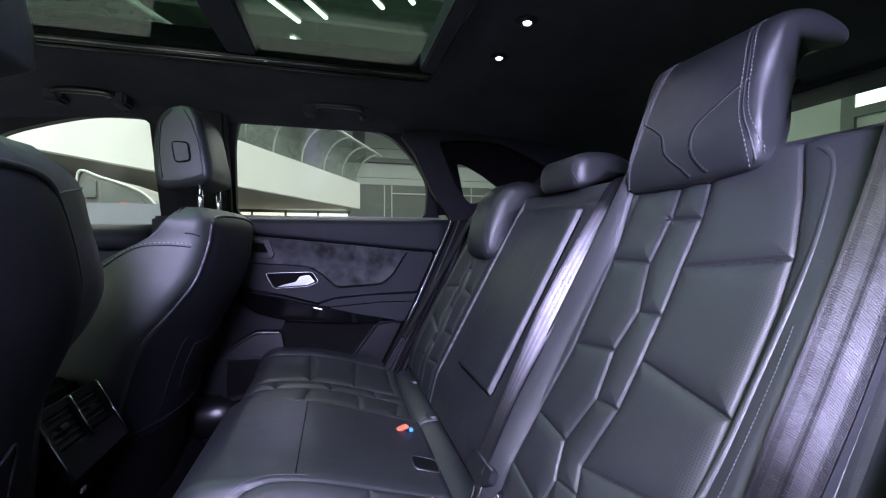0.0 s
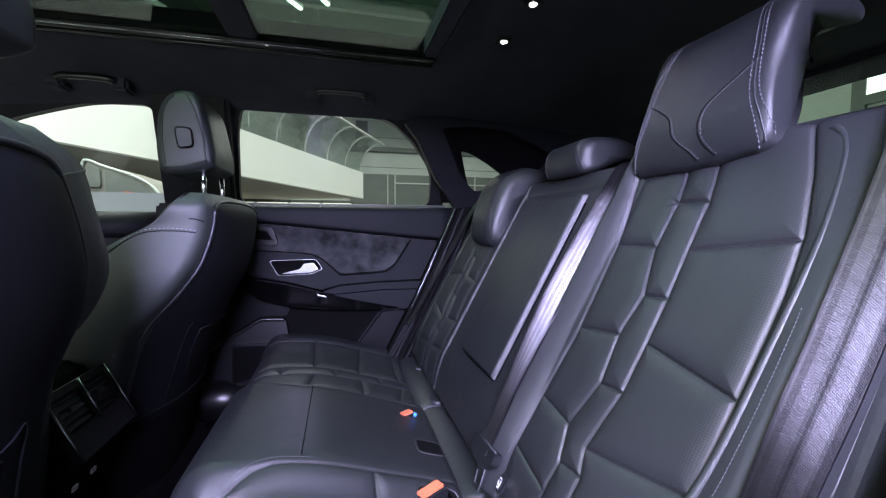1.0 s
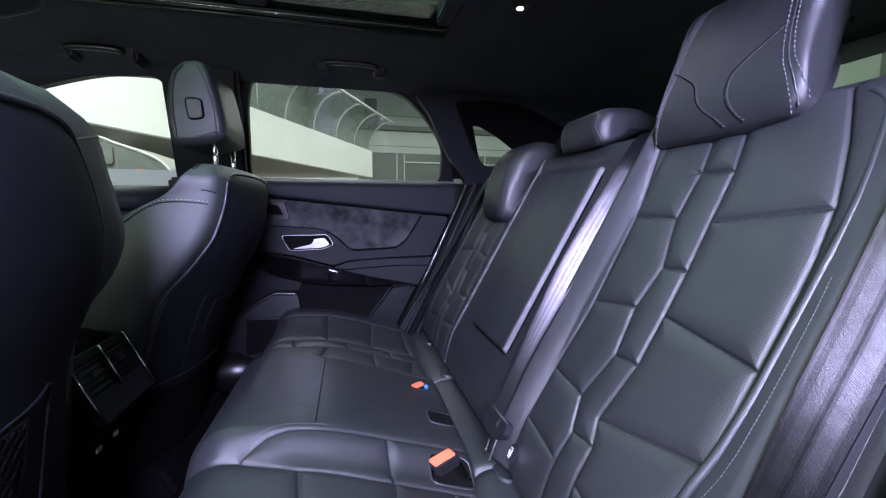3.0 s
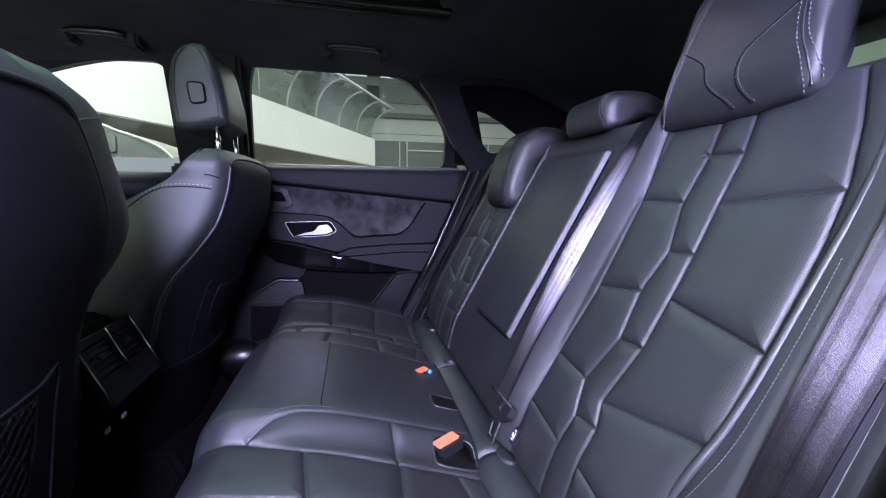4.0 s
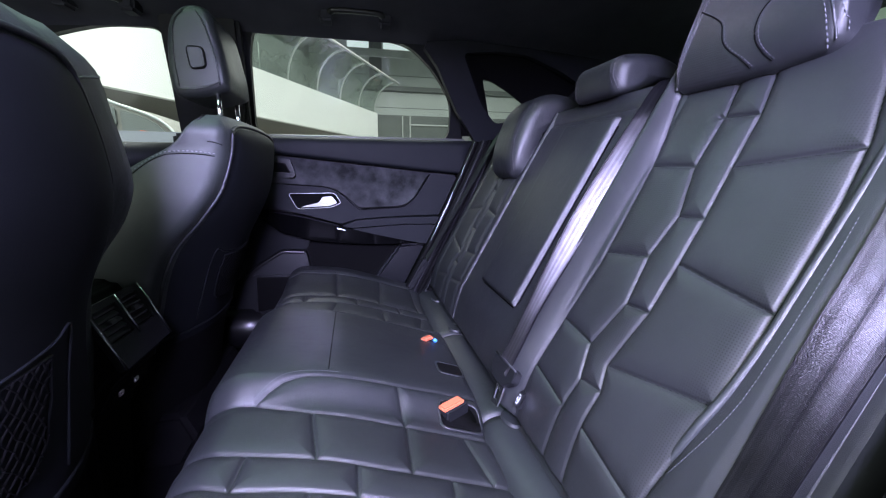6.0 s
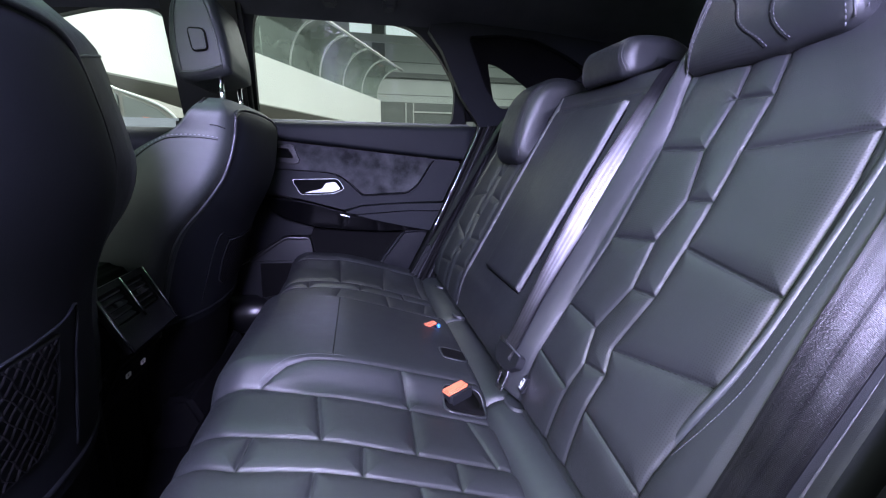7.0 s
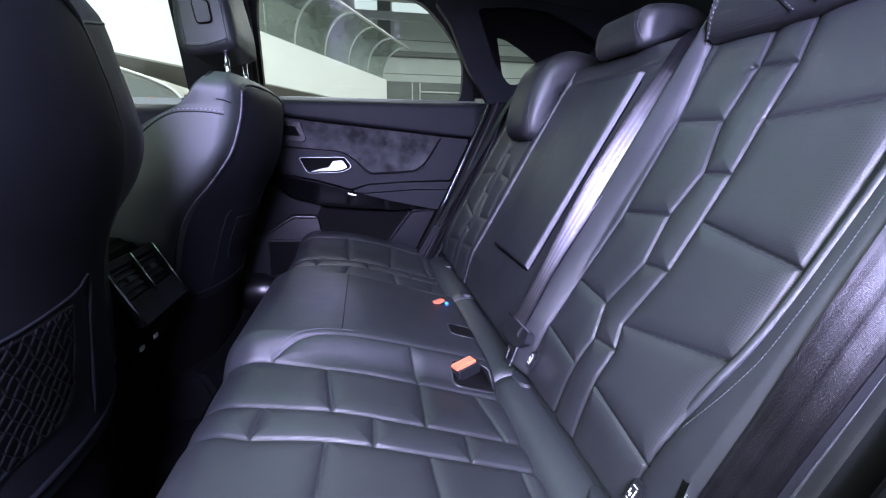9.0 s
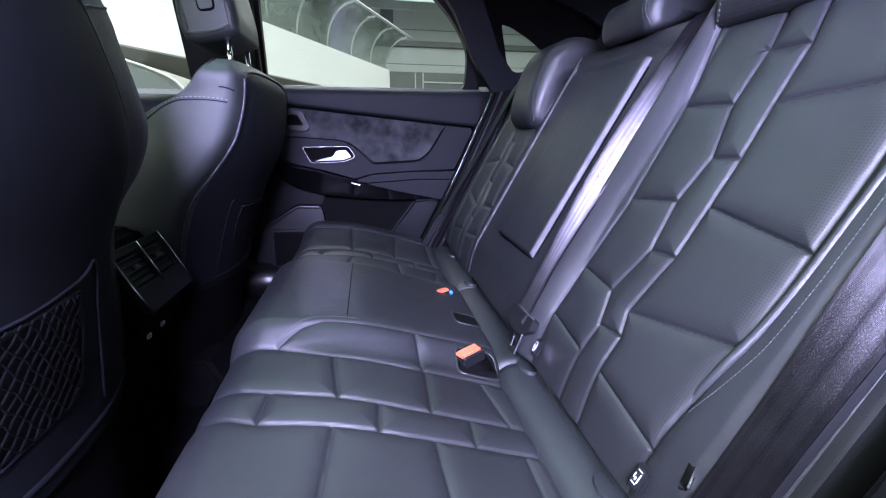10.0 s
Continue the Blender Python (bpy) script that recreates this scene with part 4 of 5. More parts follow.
                net_f += [(i, i + 4, i + 5, i + 3), (i + 4, i + 1, i + 2, i + 5)]
    tagged(mesh_object("net", net_v, net_f, RUBBER, pocket, "black elastic net"), kind="stuff")
    tube("lower_edge", [on_shell(t, 0.715, 0.002) for t in np.linspace(-1, 1, 15)], 0.006, SHELL, back, "", 8)
    part("seat_base", block(-1.35 + dx, -0.8 + dx, yc - 0.25, yc + 0.25, 0.46, 0.64, 0.05, 4), LEATHER_SIDE, top)
    part("seat_frame", block(-1.25 + dx, -0.78 + dx, yc - 0.22, yc + 0.22, 0.381, 0.47, 0.01), PLASTIC, top)
    part("rear_foot_trim", slab([(x + dx, yc - 0.21, z) for x, z in ((-0.69, 0.52), (-0.66, 0.45), (-0.70, 0.385), (-0.85, 0.385), (-0.85, 0.52))], (0, 0.42, 0), 0.012, 3), CARPET, top)
    return top


front_seat(-0.385, -0.0085, 0.024, 0.8625, -0.15, 0.0298, 0.0396, 0.2586, -0.34, 1.172, False, "black leather front seat with a net pocket behind")
front_seat(0.356, 0.0113, -0.0145, 1.12, -0.0084, 0.0, 0.0, 0.0, 0.0, 1.194, True, "black leather front seat with a stitched shoulder")


def front_headrest(yc, rise, gauge):
    top = thing("headrest", (-0.6, yc, 1.22), "black leather front headrest on two chrome posts", "headrest", "front headrests")
    outline = [(-0.652, 1.245), (-0.675, 1.29), (-0.67, 1.39), (-0.645, 1.435), (-0.606, 1.447), (-0.575, 1.425), (-0.554, 1.335), (-0.549, 1.285), (-0.562, 1.262)]
    outline = [(x, z + rise) for x, z in outline]
    pad = headrest_block(top, outline, yc - 0.105, yc + 0.105, LEATHER_SIDE, 0.025)
    for y in (-gauge, gauge):
        tube("post", [(-0.578, yc + y, 1.17), (-0.58, yc + y, 1.27 + rise)], 0.006, CHROME, top)
    for side in (-1, 1):
        y = yc + side * 0.106
        ring = rounded([(-0.629, 1.354 + rise), (-0.596, 1.353 + rise), (-0.592, 1.312 + rise), (-0.622, 1.307 + rise)], 0.008, 3)
        part("button", slab([(x, y - side * 0.006, z) for x, z in ring], (0, side * 0.012, 0), 0.003), LEATHER_SIDE, pad, "square tilt button")
        tube("button_ring", [(x, y + side * 0.002, z) for x, z in ring], 0.0028, RUBBER, pad, "", 6, True)
        for path in ([(-0.652, 1.27), (-0.657, 1.33), (-0.652, 1.40), (-0.63, 1.432)], [(-0.566, 1.275), (-0.572, 1.335), (-0.588, 1.40), (-0.605, 1.432)], [(-0.655, 1.262), (-0.61, 1.266), (-0.566, 1.282)]):
            tube("seam", curve_through([(x, y - side * 0.001, z + rise) for x, z in path], 5), 0.0016, LEATHER, pad, "", 6)
        low = curve_through([(x, y + side * 0.0006, z + rise) for x, z in ((-0.645, 1.267), (-0.61, 1.2705), (-0.570, 1.285))], 6)
        mesh_object("stitching", *stitches(low, 0.0028, 0.0018, 0.0005), THREAD_DARK, pad, "grey stitched lower seam")


front_headrest(0.372, 0.0, 0.08)
front_headrest(-0.41, 0.03, 0.05)

# ---- far side, door and trim ----
structure("floor", block(-1.6, 1.2, -0.78, 0.78, 0.30, 0.38), CARPET, "black carpeted floor of the car")
structure("wall_sill", block(-1.6, 1.2, 0.74, 0.90, 0.25, 0.52, 0.01), PLASTIC, "black sill under the far doors")


rings = []
for x in np.linspace(-0.82, -0.565, 20):
    r = 0.075 * math.sqrt(max(0.02, 1 - max(0.0, (float(x) + 0.67) / 0.108) ** 2))
    rings.append([(float(x), 0.70 + r * math.cos(a), 0.521 + r * math.sin(a)) for a in np.linspace(0, 6.2832, 25)[:-1]])
tagged(mesh_object("trim", *loft(rings), SILL_GLOSS, None, "rounded gloss black sill cover under the far door"), kind="structure")


def holed(outline, holes, place, push, bevel=0.0):
    """A sheet with openings: flat outlines laid into space by place, then pushed along push."""
    bm = bmesh.new()
    for loop in [outline] + holes:
        vs = [bm.verts.new((u, v, 0)) for u, v in loop]
        for a, b in zip(vs, vs[1:] + vs[:1]):
            bm.edges.new((a, b))
    bmesh.ops.triangle_fill(bm, use_beauty=True, use_dissolve=False, edges=list(bm.edges))
    rim = [e for e in bm.edges if e.is_boundary]
    for v in bm.verts:
        v.co = Vector(place(v.co.x, v.co.y))
    out = bmesh.ops.extrude_face_region(bm, geom=list(bm.faces))
    bmesh.ops.translate(bm, vec=Vector(push), verts=[v for v in out["geom"] if isinstance(v, bmesh.types.BMVert)])
    bmesh.ops.recalc_face_normals(bm, faces=bm.faces)
    return bm


def body_side(x, z):
    """The plane of the far side windows, leaning in towards the roof."""
    return (x, 0.852 - 0.45 * (z - 1.22), z)


REAR_OPENING = rounded([(-0.622, 1.205), (-0.60, 1.46), (-0.575, 1.545), (-0.245, 1.548), (-0.06, 1.515), (0.034, 1.439), (0.106, 1.346), (0.110, 1.205)], 0.045, 5)
FRONT_OPENING = rounded([(-0.868, 1.165), (-0.842, 1.52), (-1.0, 1.518), (-1.107, 1.495), (-1.25, 1.455), (-1.55, 1.30), (-1.55, 1.165)], 0.05, 5)
structure("wall_window_frame", holed([(-1.75, 1.12), (-1.75, 1.25), (-1.4, 1.52), (-1.1, 1.66), (0.15, 1.66), (0.17, 1.12)], [REAR_OPENING, FRONT_OPENING], body_side, (0, 0.03, 0)), PLASTIC, "black window frame and pillar of the far side")


def pane(name, outline, y_shift, mat, label):
    top = part(name, slab([tuple(Vector(body_side(x, z)) + Vector((0, y_shift, 0))) for x, z in outline], (0, 0.004, 0)), mat, None, label)
    return tagged(top, label, kind="structure")


pane("window_1", [(-0.64, 1.17), (-0.64, 1.57), (0.13, 1.57), (0.13, 1.17)], 0.012, SIDE_GLASS, "lightly tinted rear door window")
pane("window_2", [(-1.6, 1.14), (-1.6, 1.25), (-1.2, 1.5), (-0.85, 1.55), (-0.85, 1.14)], 0.012, SIDE_GLASS, "lightly tinted front door window")

# upper trim rail between headliner and windows
rail_rings = []
for x in np.linspace(-1.55, 1.1, 28):
    drop = 0.10 * max(0.0, -0.9 - x) + 0.03 * max(0.0, x)
    rail_rings.append([(float(x), y, z - drop) for y, z in ((0.68, 1.548), (0.70, 1.558), (0.80, 1.63), (0.80, 1.66), (0.64, 1.66), (0.60, 1.59), (0.64, 1.555))])
tagged(mesh_object("trim", *loft(rail_rings), HEADLINER, None, "cloth covered roof rail above the far windows"), kind="structure")
# near rail, out of view, set 8.5 cm lower to shade the headrest's top
rail_rings = [[(x, -y, z - 0.085) for x, y, z in ring] for ring in rail_rings]
tagged(mesh_object("trim", *loft(rail_rings), HEADLINER, None, "cloth covered roof rail above the near door"), kind="structure")

# inner pillar covers
structure("trim", slab([body_side(x, z) for x, z in ((-0.63, 1.19), (-0.608, 1.55), (-0.835, 1.55), (-0.86, 1.19))], (0, -0.05, 0), 0.012), PLASTIC, "black cover of the pillar between the doors")
structure("wall_pillar", block(-0.86, -0.64, 0.74, 0.86, 0.45, 1.2, 0.01), PLASTIC, "black lower pillar between the doors")

QUARTER = [(-0.02, 1.50), (-0.012, 1.520), (0.095, 1.532), (0.376, 1.522), (0.712, 1.50), (1.1, 1.47), (1.1, 1.17), (0.19, 1.17), (0.185, 1.205), (0.106, 1.306), (0.03, 1.443)]
REVEAL = rounded([(0.118, 1.492), (0.24, 1.505), (0.36, 1.500), (0.50, 1.455), (0.60, 1.41), (0.52, 1.34), (0.40, 1.29), (0.265, 1.262), (0.20, 1.33)], 0.02, 4)
structure("wall_quarter_trim", holed(QUARTER, [REVEAL], lambda x, z: (x, 0.745 - 0.25 * (z - 1.2) - (0.0), z), (0, 0.03, 0)), PLASTIC_GREY, "dark grey trim of the rear pillar")
GLASS_EDGE = rounded([(0.212, 1.425), (0.25, 1.418), (0.32, 1.385), (0.42, 1.325), (0.48, 1.275), (0.262, 1.258)], 0.012, 4)
structure("trim", holed([(0.08, 1.53), (0.75, 1.53), (0.75, 1.22), (0.15, 1.22)], [GLASS_EDGE], lambda x, z: (x, 0.795 - 0.25 * (z - 1.2), z), (0, 0.01, 0)), SHADE_BLACK, "black surround of the small rear window")
structure("window_3", slab([(0.18, 0.80, 1.2), (0.18, 0.74, 1.5), (0.7, 0.74, 1.5), (0.7, 0.80, 1.2)], (0, 0.004, 0)), SIDE_GLASS, "small fixed rear side window")
structure("wall_rear_quarter", slab([(0.215, 0.715, 0.5), (0.215, 0.715, 1.19), (1.1, 0.715, 1.19), (1.1, 0.715, 0.5)], (0, 0.1, 0), 0.01), PLASTIC, "black trim beside the bench")


def far_door():
    top = thing("rear_door", (-0.3, 0.80, 0.52), "closed black rear car door with a mottled suede insert", "car door")
    at = lambda points, y: [(x, y, z) for x, z in points]
    outer = [(-0.72, 0.53), (-0.72, 1.17), (0.175, 1.17), (0.12, 1.02), (0.02, 0.82), (-0.06, 0.68), (-0.14, 0.53)]
    panel = part("door_panel", slab(at(outer, 0.752), (0, 0.11, 0), 0.012), PLASTIC, top)
    # belt ledge, bulging into the car
    rings = []
    for x in np.linspace(-0.72, 0.185, 16):
        low = float(np.interp(x, [-0.72, -0.544, 0.009, 0.185], [1.150, 1.138, 1.082, 1.068]))
        rings.append([(float(x), y, z) for y, z in ((0.722, low), (0.711, low + 0.004), (0.7095, low + 0.012), (0.711, 1.172), (0.7135, 1.186), (0.722, 1.195), (0.735, 1.198), (0.80, 1.2), (0.84, 1.2), (0.84, low))])
    mesh_object("belt_ledge", *loft(rings), PLASTIC_GREY, panel, "soft dark grey top roll")
    tube("window_seal", [(-0.70, 0.79, 1.203), (0.16, 0.79, 1.203)], 0.006, SEAL, panel, "window seal, greyed for the light it reflects", 8)
    suede = rounded([(-0.70, 1.144), (-0.544, 1.132), (0.006, 1.077), (-0.052, 0.982), (-0.092, 0.954), (-0.242, 0.946), (-0.258, 0.95), (-0.31, 0.998), (-0.358, 1.024), (-0.548, 1.038), (-0.70, 1.046)], 0.03, 4)
    part("suede_insert", slab(at(suede, 0.728), (0, 0.04, 0), 0.003), SUEDE, panel, "mottled grey suede insert")
    lower = rounded([(-0.70, 1.0435), (-0.552, 1.0355), (-0.364, 1.0215), (-0.3145, 0.9955), (-0.2605, 0.9445), (-0.242, 0.940), (-0.088, 0.9485), (-0.048, 0.980), (0.010, 1.073), (0.135, 1.058), (0.08, 0.935), (0.055, 0.92), (-0.134, 0.914), (-0.264, 0.906), (-0.325, 0.888), (-0.44, 0.922), (-0.60, 0.958), (-0.70, 0.975)], 0.012, 3)
    part("middle_panel", slab(at(lower, 0.722), (0, 0.04, 0), 0.004), PLASTIC_GREY, panel)
    tube("panel_seam", curve_through([(x, 0.7215, z) for x, z in ((-0.62, 1.041), (-0.548, 1.035), (-0.364, 1.021), (-0.315, 0.995), (-0.262, 0.944), (-0.240, 0.940), (-0.091, 0.949), (-0.05, 0.979), (0.009, 1.070))], 5), 0.0013, RUBBER, panel, "", 6)
    pad = rounded([(-0.322, 0.884), (-0.264, 0.903), (-0.134, 0.912), (0.045, 0.914), (0.062, 0.905), (0.048, 0.886), (-0.094, 0.888), (-0.284, 0.876)], 0.008, 3)
    part("armrest_fold", slab(at(pad, 0.694), (0, 0.05, 0), 0.007, 3), PLASTIC_GREY, panel)
    rest = rounded([(-0.320, 0.878), (-0.284, 0.873), (-0.094, 0.885), (0.046, 0.883), (0.02, 0.806), (-0.047, 0.818), (-0.178, 0.846)], 0.006, 3)
    part("armrest_pad", slab(at(rest, 0.690), (0, 0.06, 0), 0.008, 3), PLASTIC_GREY, panel)
    strip = rounded([(-0.70, 0.968), (-0.592, 0.950), (-0.442, 0.919), (-0.322, 0.884), (-0.178, 0.846), (-0.040, 0.815), (-0.178, 0.812), (-0.306, 0.820), (-0.429, 0.835), (-0.528, 0.869), (-0.595, 0.925), (-0.70, 0.945)], 0.01, 3)
    part("armrest_strip", slab([(x, 0.668 + 0.32 * (0.9 - z), z) for x, z in strip], (0, 0.06, 0), 0.006, 3), GLOSS, panel, "gloss black armrest strip")
    part("switch_mark", slab(at([(-0.336, 0.882), (-0.306, 0.874), (-0.306, 0.869), (-0.336, 0.877)], 0.668), (0, 0.006, 0)), CHROME, panel, "small chrome mark")
    # facet under the strip, speaker bay and pocket
    facet = rounded([(-0.70, 0.94), (-0.602, 0.926), (-0.534, 0.868), (-0.433, 0.832), (-0.448, 0.796), (-0.534, 0.798), (-0.70, 0.70)], 0.006, 2)
    part("door_facet", slab([(x, 0.722 - 0.10 * (x + 0.45), z) for x, z in facet], (0, 0.04, 0), 0.004), TRIM_SATIN, panel)
    bay = rounded([(-0.70, 0.69), (-0.65, 0.717), (-0.53, 0.794), (-0.449, 0.792), (-0.431, 0.684), (-0.425, 0.60), (-0.70, 0.56)], 0.012, 3)
    lean = lambda x, z, d=0.0: (x, 0.692 + 0.09 * (z - 0.69) + d, z)
    part("lower_bin", slab([lean(x, z) for x, z in bay], (0, 0.06, 0), 0.016, 4), TRIM_SATIN, panel)
    tube("bin_edge", curve_through([lean(x, z, 0.006) for x, z in ((-0.655, 0.713), (-0.60, 0.75), (-0.536, 0.789), (-0.50, 0.7905), (-0.453, 0.789))], 5), 0.0085, SILL_GLOSS, panel, "", 12)
    inner = rounded([(-0.621, 0.706), (-0.472, 0.703), (-0.455, 0.672), (-0.50, 0.60), (-0.62, 0.58)], 0.008, 3)
    part("bin_lip", holed(rounded([(-0.632, 0.714), (-0.466, 0.711), (-0.446, 0.672), (-0.49, 0.585), (-0.632, 0.565)], 0.01, 3), [inner], lambda x, z: lean(x, z, -0.008), (0, 0.012, 0)), TRIM_SATIN, panel)
    # flat near-black sheets stand in for the shaded bin and pocket
    part("bin_mouth", slab([lean(x, z, -0.003) for x, z in inner], (0, 0.002, 0)), SHADE_BLACK, panel)
    part("pocket", slab(at([(-0.46, 0.84), (-0.07, 0.82), (-0.14, 0.56), (-0.66, 0.56), (-0.66, 0.62)], 0.738), (0, 0.012, 0), 0.004), SHADE_BLACK, panel, "flat near-black sheet for the shaded door pocket")
    part("rear_cheek", slab(at([(-0.109, 0.806), (-0.047, 0.812), (0.02, 0.803), (-0.04, 0.68), (-0.13, 0.56), (-0.30, 0.56), (-0.195, 0.694)], 0.712), (0, 0.04, 0), 0.010, 3), TRIM_SATIN, panel)
    # grip cup beside the front pillar
    cup = rounded([(-0.64, 1.127), (-0.487, 1.118), (-0.469, 1.063), (-0.483, 1.054), (-0.64, 1.062)], 0.008, 3)
    mouth = rounded([(-0.62, 1.112), (-0.504, 1.106), (-0.487, 1.072), (-0.62, 1.078)], 0.006, 3)
    grip = part("grip_frame", holed(cup, [mouth], lambda x, z: (x, 0.708, z), (0, 0.022, 0)), TRIM_SATIN, panel, "black grip recess")
    # flat near-black sheet for the shaded depth of the grip
    part("grip_cup", slab(at(mouth, 0.719), (0, 0.003, 0)), SHADE_BLACK, grip)
    # handle
    rim = rounded([(-0.502, 1.001), (-0.473, 0.945), (-0.358, 0.949), (-0.318, 0.966), (-0.342, 1.003)], 0.012, 4)
    mouth = rounded([(-0.4990, 0.9993), (-0.4718, 0.9465), (-0.3588, 0.9505), (-0.3205, 0.9662), (-0.3428, 1.0014)], 0.011, 4)
    handle = part("handle", holed(rim, [mouth], lambda x, z: (x, 0.714, z), (0, 0.008, 0)), SATIN, panel, "bright chrome door handle")
    # flat near-black sheet in the mouth instead of a shaded hollow
    part("handle_cup", slab(at(mouth, 0.7175), (0, 0.003, 0)), SHADE_BLACK, handle, "flat near-black sheet for the cup behind the lever")
    lever = rounded([(-0.463, 0.952), (-0.432, 0.961), (-0.398, 0.968), (-0.384, 0.988), (-0.351, 0.992), (-0.333, 0.967), (-0.360, 0.956)], 0.006, 3)
    part("lever", slab(at(lever, 0.706), (0, 0.012, 0), 0.0055, 5), SATIN, handle)
    return top


far_door()


def front_door():
    top = thing("front_door", (-1.2, 0.80, 0.52), "closed front car door with a soft dark top roll", "car door")
    panel = part("door_panel", slab([(x, 0.752, z) for x, z in ((-1.7, 0.53), (-1.7, 1.14), (-0.85, 1.14), (-0.85, 0.53))], (0, 0.10, 0), 0.012), PLASTIC, top)
    rings = []
    for x in np.linspace(-1.7, -0.865, 6):
        rings.append([(float(x), y, z) for y, z in ((0.722, 1.085), (0.706, 1.100), (0.710, 1.135), (0.733, 1.165), (0.80, 1.172), (0.84, 1.172), (0.84, 1.085))])
    mesh_object("belt_ledge", *loft(rings), PLASTIC_GREY, panel, "soft dark grey top roll")
    part("armrest", block(-1.5, -0.9, 0.66, 0.76, 0.86, 0.93, 0.015, 3), PLASTIC, panel)


front_door()
edge_line = curve_through([(0.172, 0.672, 1.19), (0.155, 0.668, 1.15), (0.10, 0.655, 1.035), (0.03, 0.64, 0.89), (-0.05, 0.628, 0.735), (-0.12, 0.62, 0.60)], 6)
tagged(tube("trim", edge_line, 0.011, RUBBER, None, "black rubber door seal along the rear edge of the opening", 10), kind="structure")
tagged(tube("trim", [p + Vector((-0.006, -0.0105, 0)) for p in edge_line[:22]], 0.0010, SATIN, None, "thin bright line on the door seal"), kind="structure")
rings = []
for k, p in enumerate(edge_line):
    rings.append([tuple(p + Vector(o)) for o in ((0.0, 0.0, 0), (0.03, -0.012, 0), (0.075, -0.02, 0.01), (0.11, 0.0, 0.01), (0.12, 0.1, 0), (0.0, 0.1, 0))])
tagged(mesh_object("trim", *loft(rings), RUBBER, None, "moulded black trim between door and bench"), kind="structure")
for dx, dy, r, mat in ((0.028, -0.014, 0.006, PLASTIC), (0.048, -0.018, 0.008, RUBBER), (0.068, -0.022, 0.005, PLASTIC), (0.088, -0.018, 0.009, RUBBER)):
    tagged(tube("trim", [p + Vector((dx, dy, 0.004)) for p in edge_line], r, mat, None, "black moulded ridge beside the far door opening", 10), kind="structure")


# bolster stitching of the near backrest
def bolster_line(points, lift):
    """A line on the near bolster that dives in at its lower end."""
    return curve_through([tuple(back_place(0.010)(np.array(y), np.array(t), np.array(lift - (0.016 if t < 0.13 else 0.006 if t == 0.16 else 0.008 if y > -0.49 else 0.0)))) for k, (y, t) in enumerate(points)], 8)


BOLSTER = [(-0.523, 0.155), (-0.536, 0.202), (-0.545, 0.247), (-0.548, 0.300), (-0.549, 0.344), (-0.549, 0.400), (-0.548, 0.440)]
mesh_object("stitching", *stitches(bolster_line(BOLSTER, 0.0002), 0.0026, 0.0020, 0.00042), THREAD, near_back, "grey stitched bolster seam")
tube("piping", bolster_line([(-0.500, 0.115), (-0.511, 0.16), (-0.521, 0.205), (-0.529, 0.25), (-0.5335, 0.30), (-0.535, 0.36), (-0.536, 0.43), (-0.5365, 0.476), (-0.535, 0.533), (-0.528, 0.592), (-0.519, 0.627), (-0.502, 0.646), (-0.484, 0.642)], -0.0040), 0.0048, LEATHER_SIDE, near_back, "raised leather piping")
# stitched arc on the cushion
arc = curve_through([tuple(cushion_place(np.array(x), np.array(y + 0.007), np.array(0.0))) for x, y in ((-0.430, -0.195), (-0.413, -0.178), (-0.392, -0.164), (-0.36, -0.153), (-0.321, -0.151), (-0.30, -0.151))], 8)
mesh_object("stitching", *stitches(arc, 0.0030, 0.0018, 0.0005), THREAD_DARK, cushion_body, "grey stitched arc")


# ---- grab handles, lamps ----
def grab_handle(x0, x1, z):
    top = thing("grab_handle", ((x0 + x1) / 2, 0.60, z), "black folding grab handle under the roof rail", "grab handle", "grab handles")
    y = 0.605
    tube("bar", curve_through([(x0, y + 0.03, z - 0.004), (x0 + 0.012, y - 0.008, z - 0.004), (x0 + 0.04, y - 0.018, z), (x1 - 0.04, y - 0.018, z), (x1 - 0.012, y - 0.008, z - 0.004), (x1, y + 0.03, z - 0.004)], 5), 0.0105, SILL_GLOSS, top, "", 10)
    for x in (x0, x1):
        part("mount", block(x - 0.022, x + 0.022, y - 0.012, y + 0.05, z - 0.03, z + 0.010, 0.008, 3), HEADLINER, top)


grab_handle(-0.34, -0.155, 1.568)
grab_handle(-1.05, -0.885, 1.552)


def reading_lamp(x, y):
    z = roof_z(x, y)
    top = thing("reading_lamp", (x, y, z), "small lit reading lamp in the black headliner", "lamp", "reading lamps")
    bm = bmesh.new()
    bmesh.ops.create_cone(bm, cap_ends=True, segments=24, radius1=0.02, radius2=0.026, depth=0.006, matrix=Matrix.Translation((x, y, z - 0.002)))
    part("bezel", bm, PLASTIC, top, "", True)
    bm = bmesh.new()
    bmesh.ops.create_uvsphere(bm, u_segments=16, v_segments=8, radius=0.009, matrix=Matrix.Translation((x, y, z - 0.004)) @ Matrix.Diagonal((1, 1, 0.5, 1)))
    part("bulb", bm, LAMP_GLOW, top, "lit white bulb", True)
    data = bpy.data.lights.new("reading_light", "SPOT")
    data.energy, data.spot_size, data.spot_blend, data.shadow_soft_size, data.color = 0.8, radians(140), 0.6, 0.012, (0.9, 0.9, 1.0)
    light = new("reading_light", data)
    light.matrix_world = Matrix.Translation((x, y, z - 0.024))


reading_lamp(0.160, 0.180)
reading_lamp(0.152, 0.0)


# ---- belts and buckles ----
CORDS = 60
STEEP = ((0.0, 0.0), (0.2, 0.33), (0.42, 0.68), (0.5, 0.70), (0.58, 0.68), (0.8, 0.33))
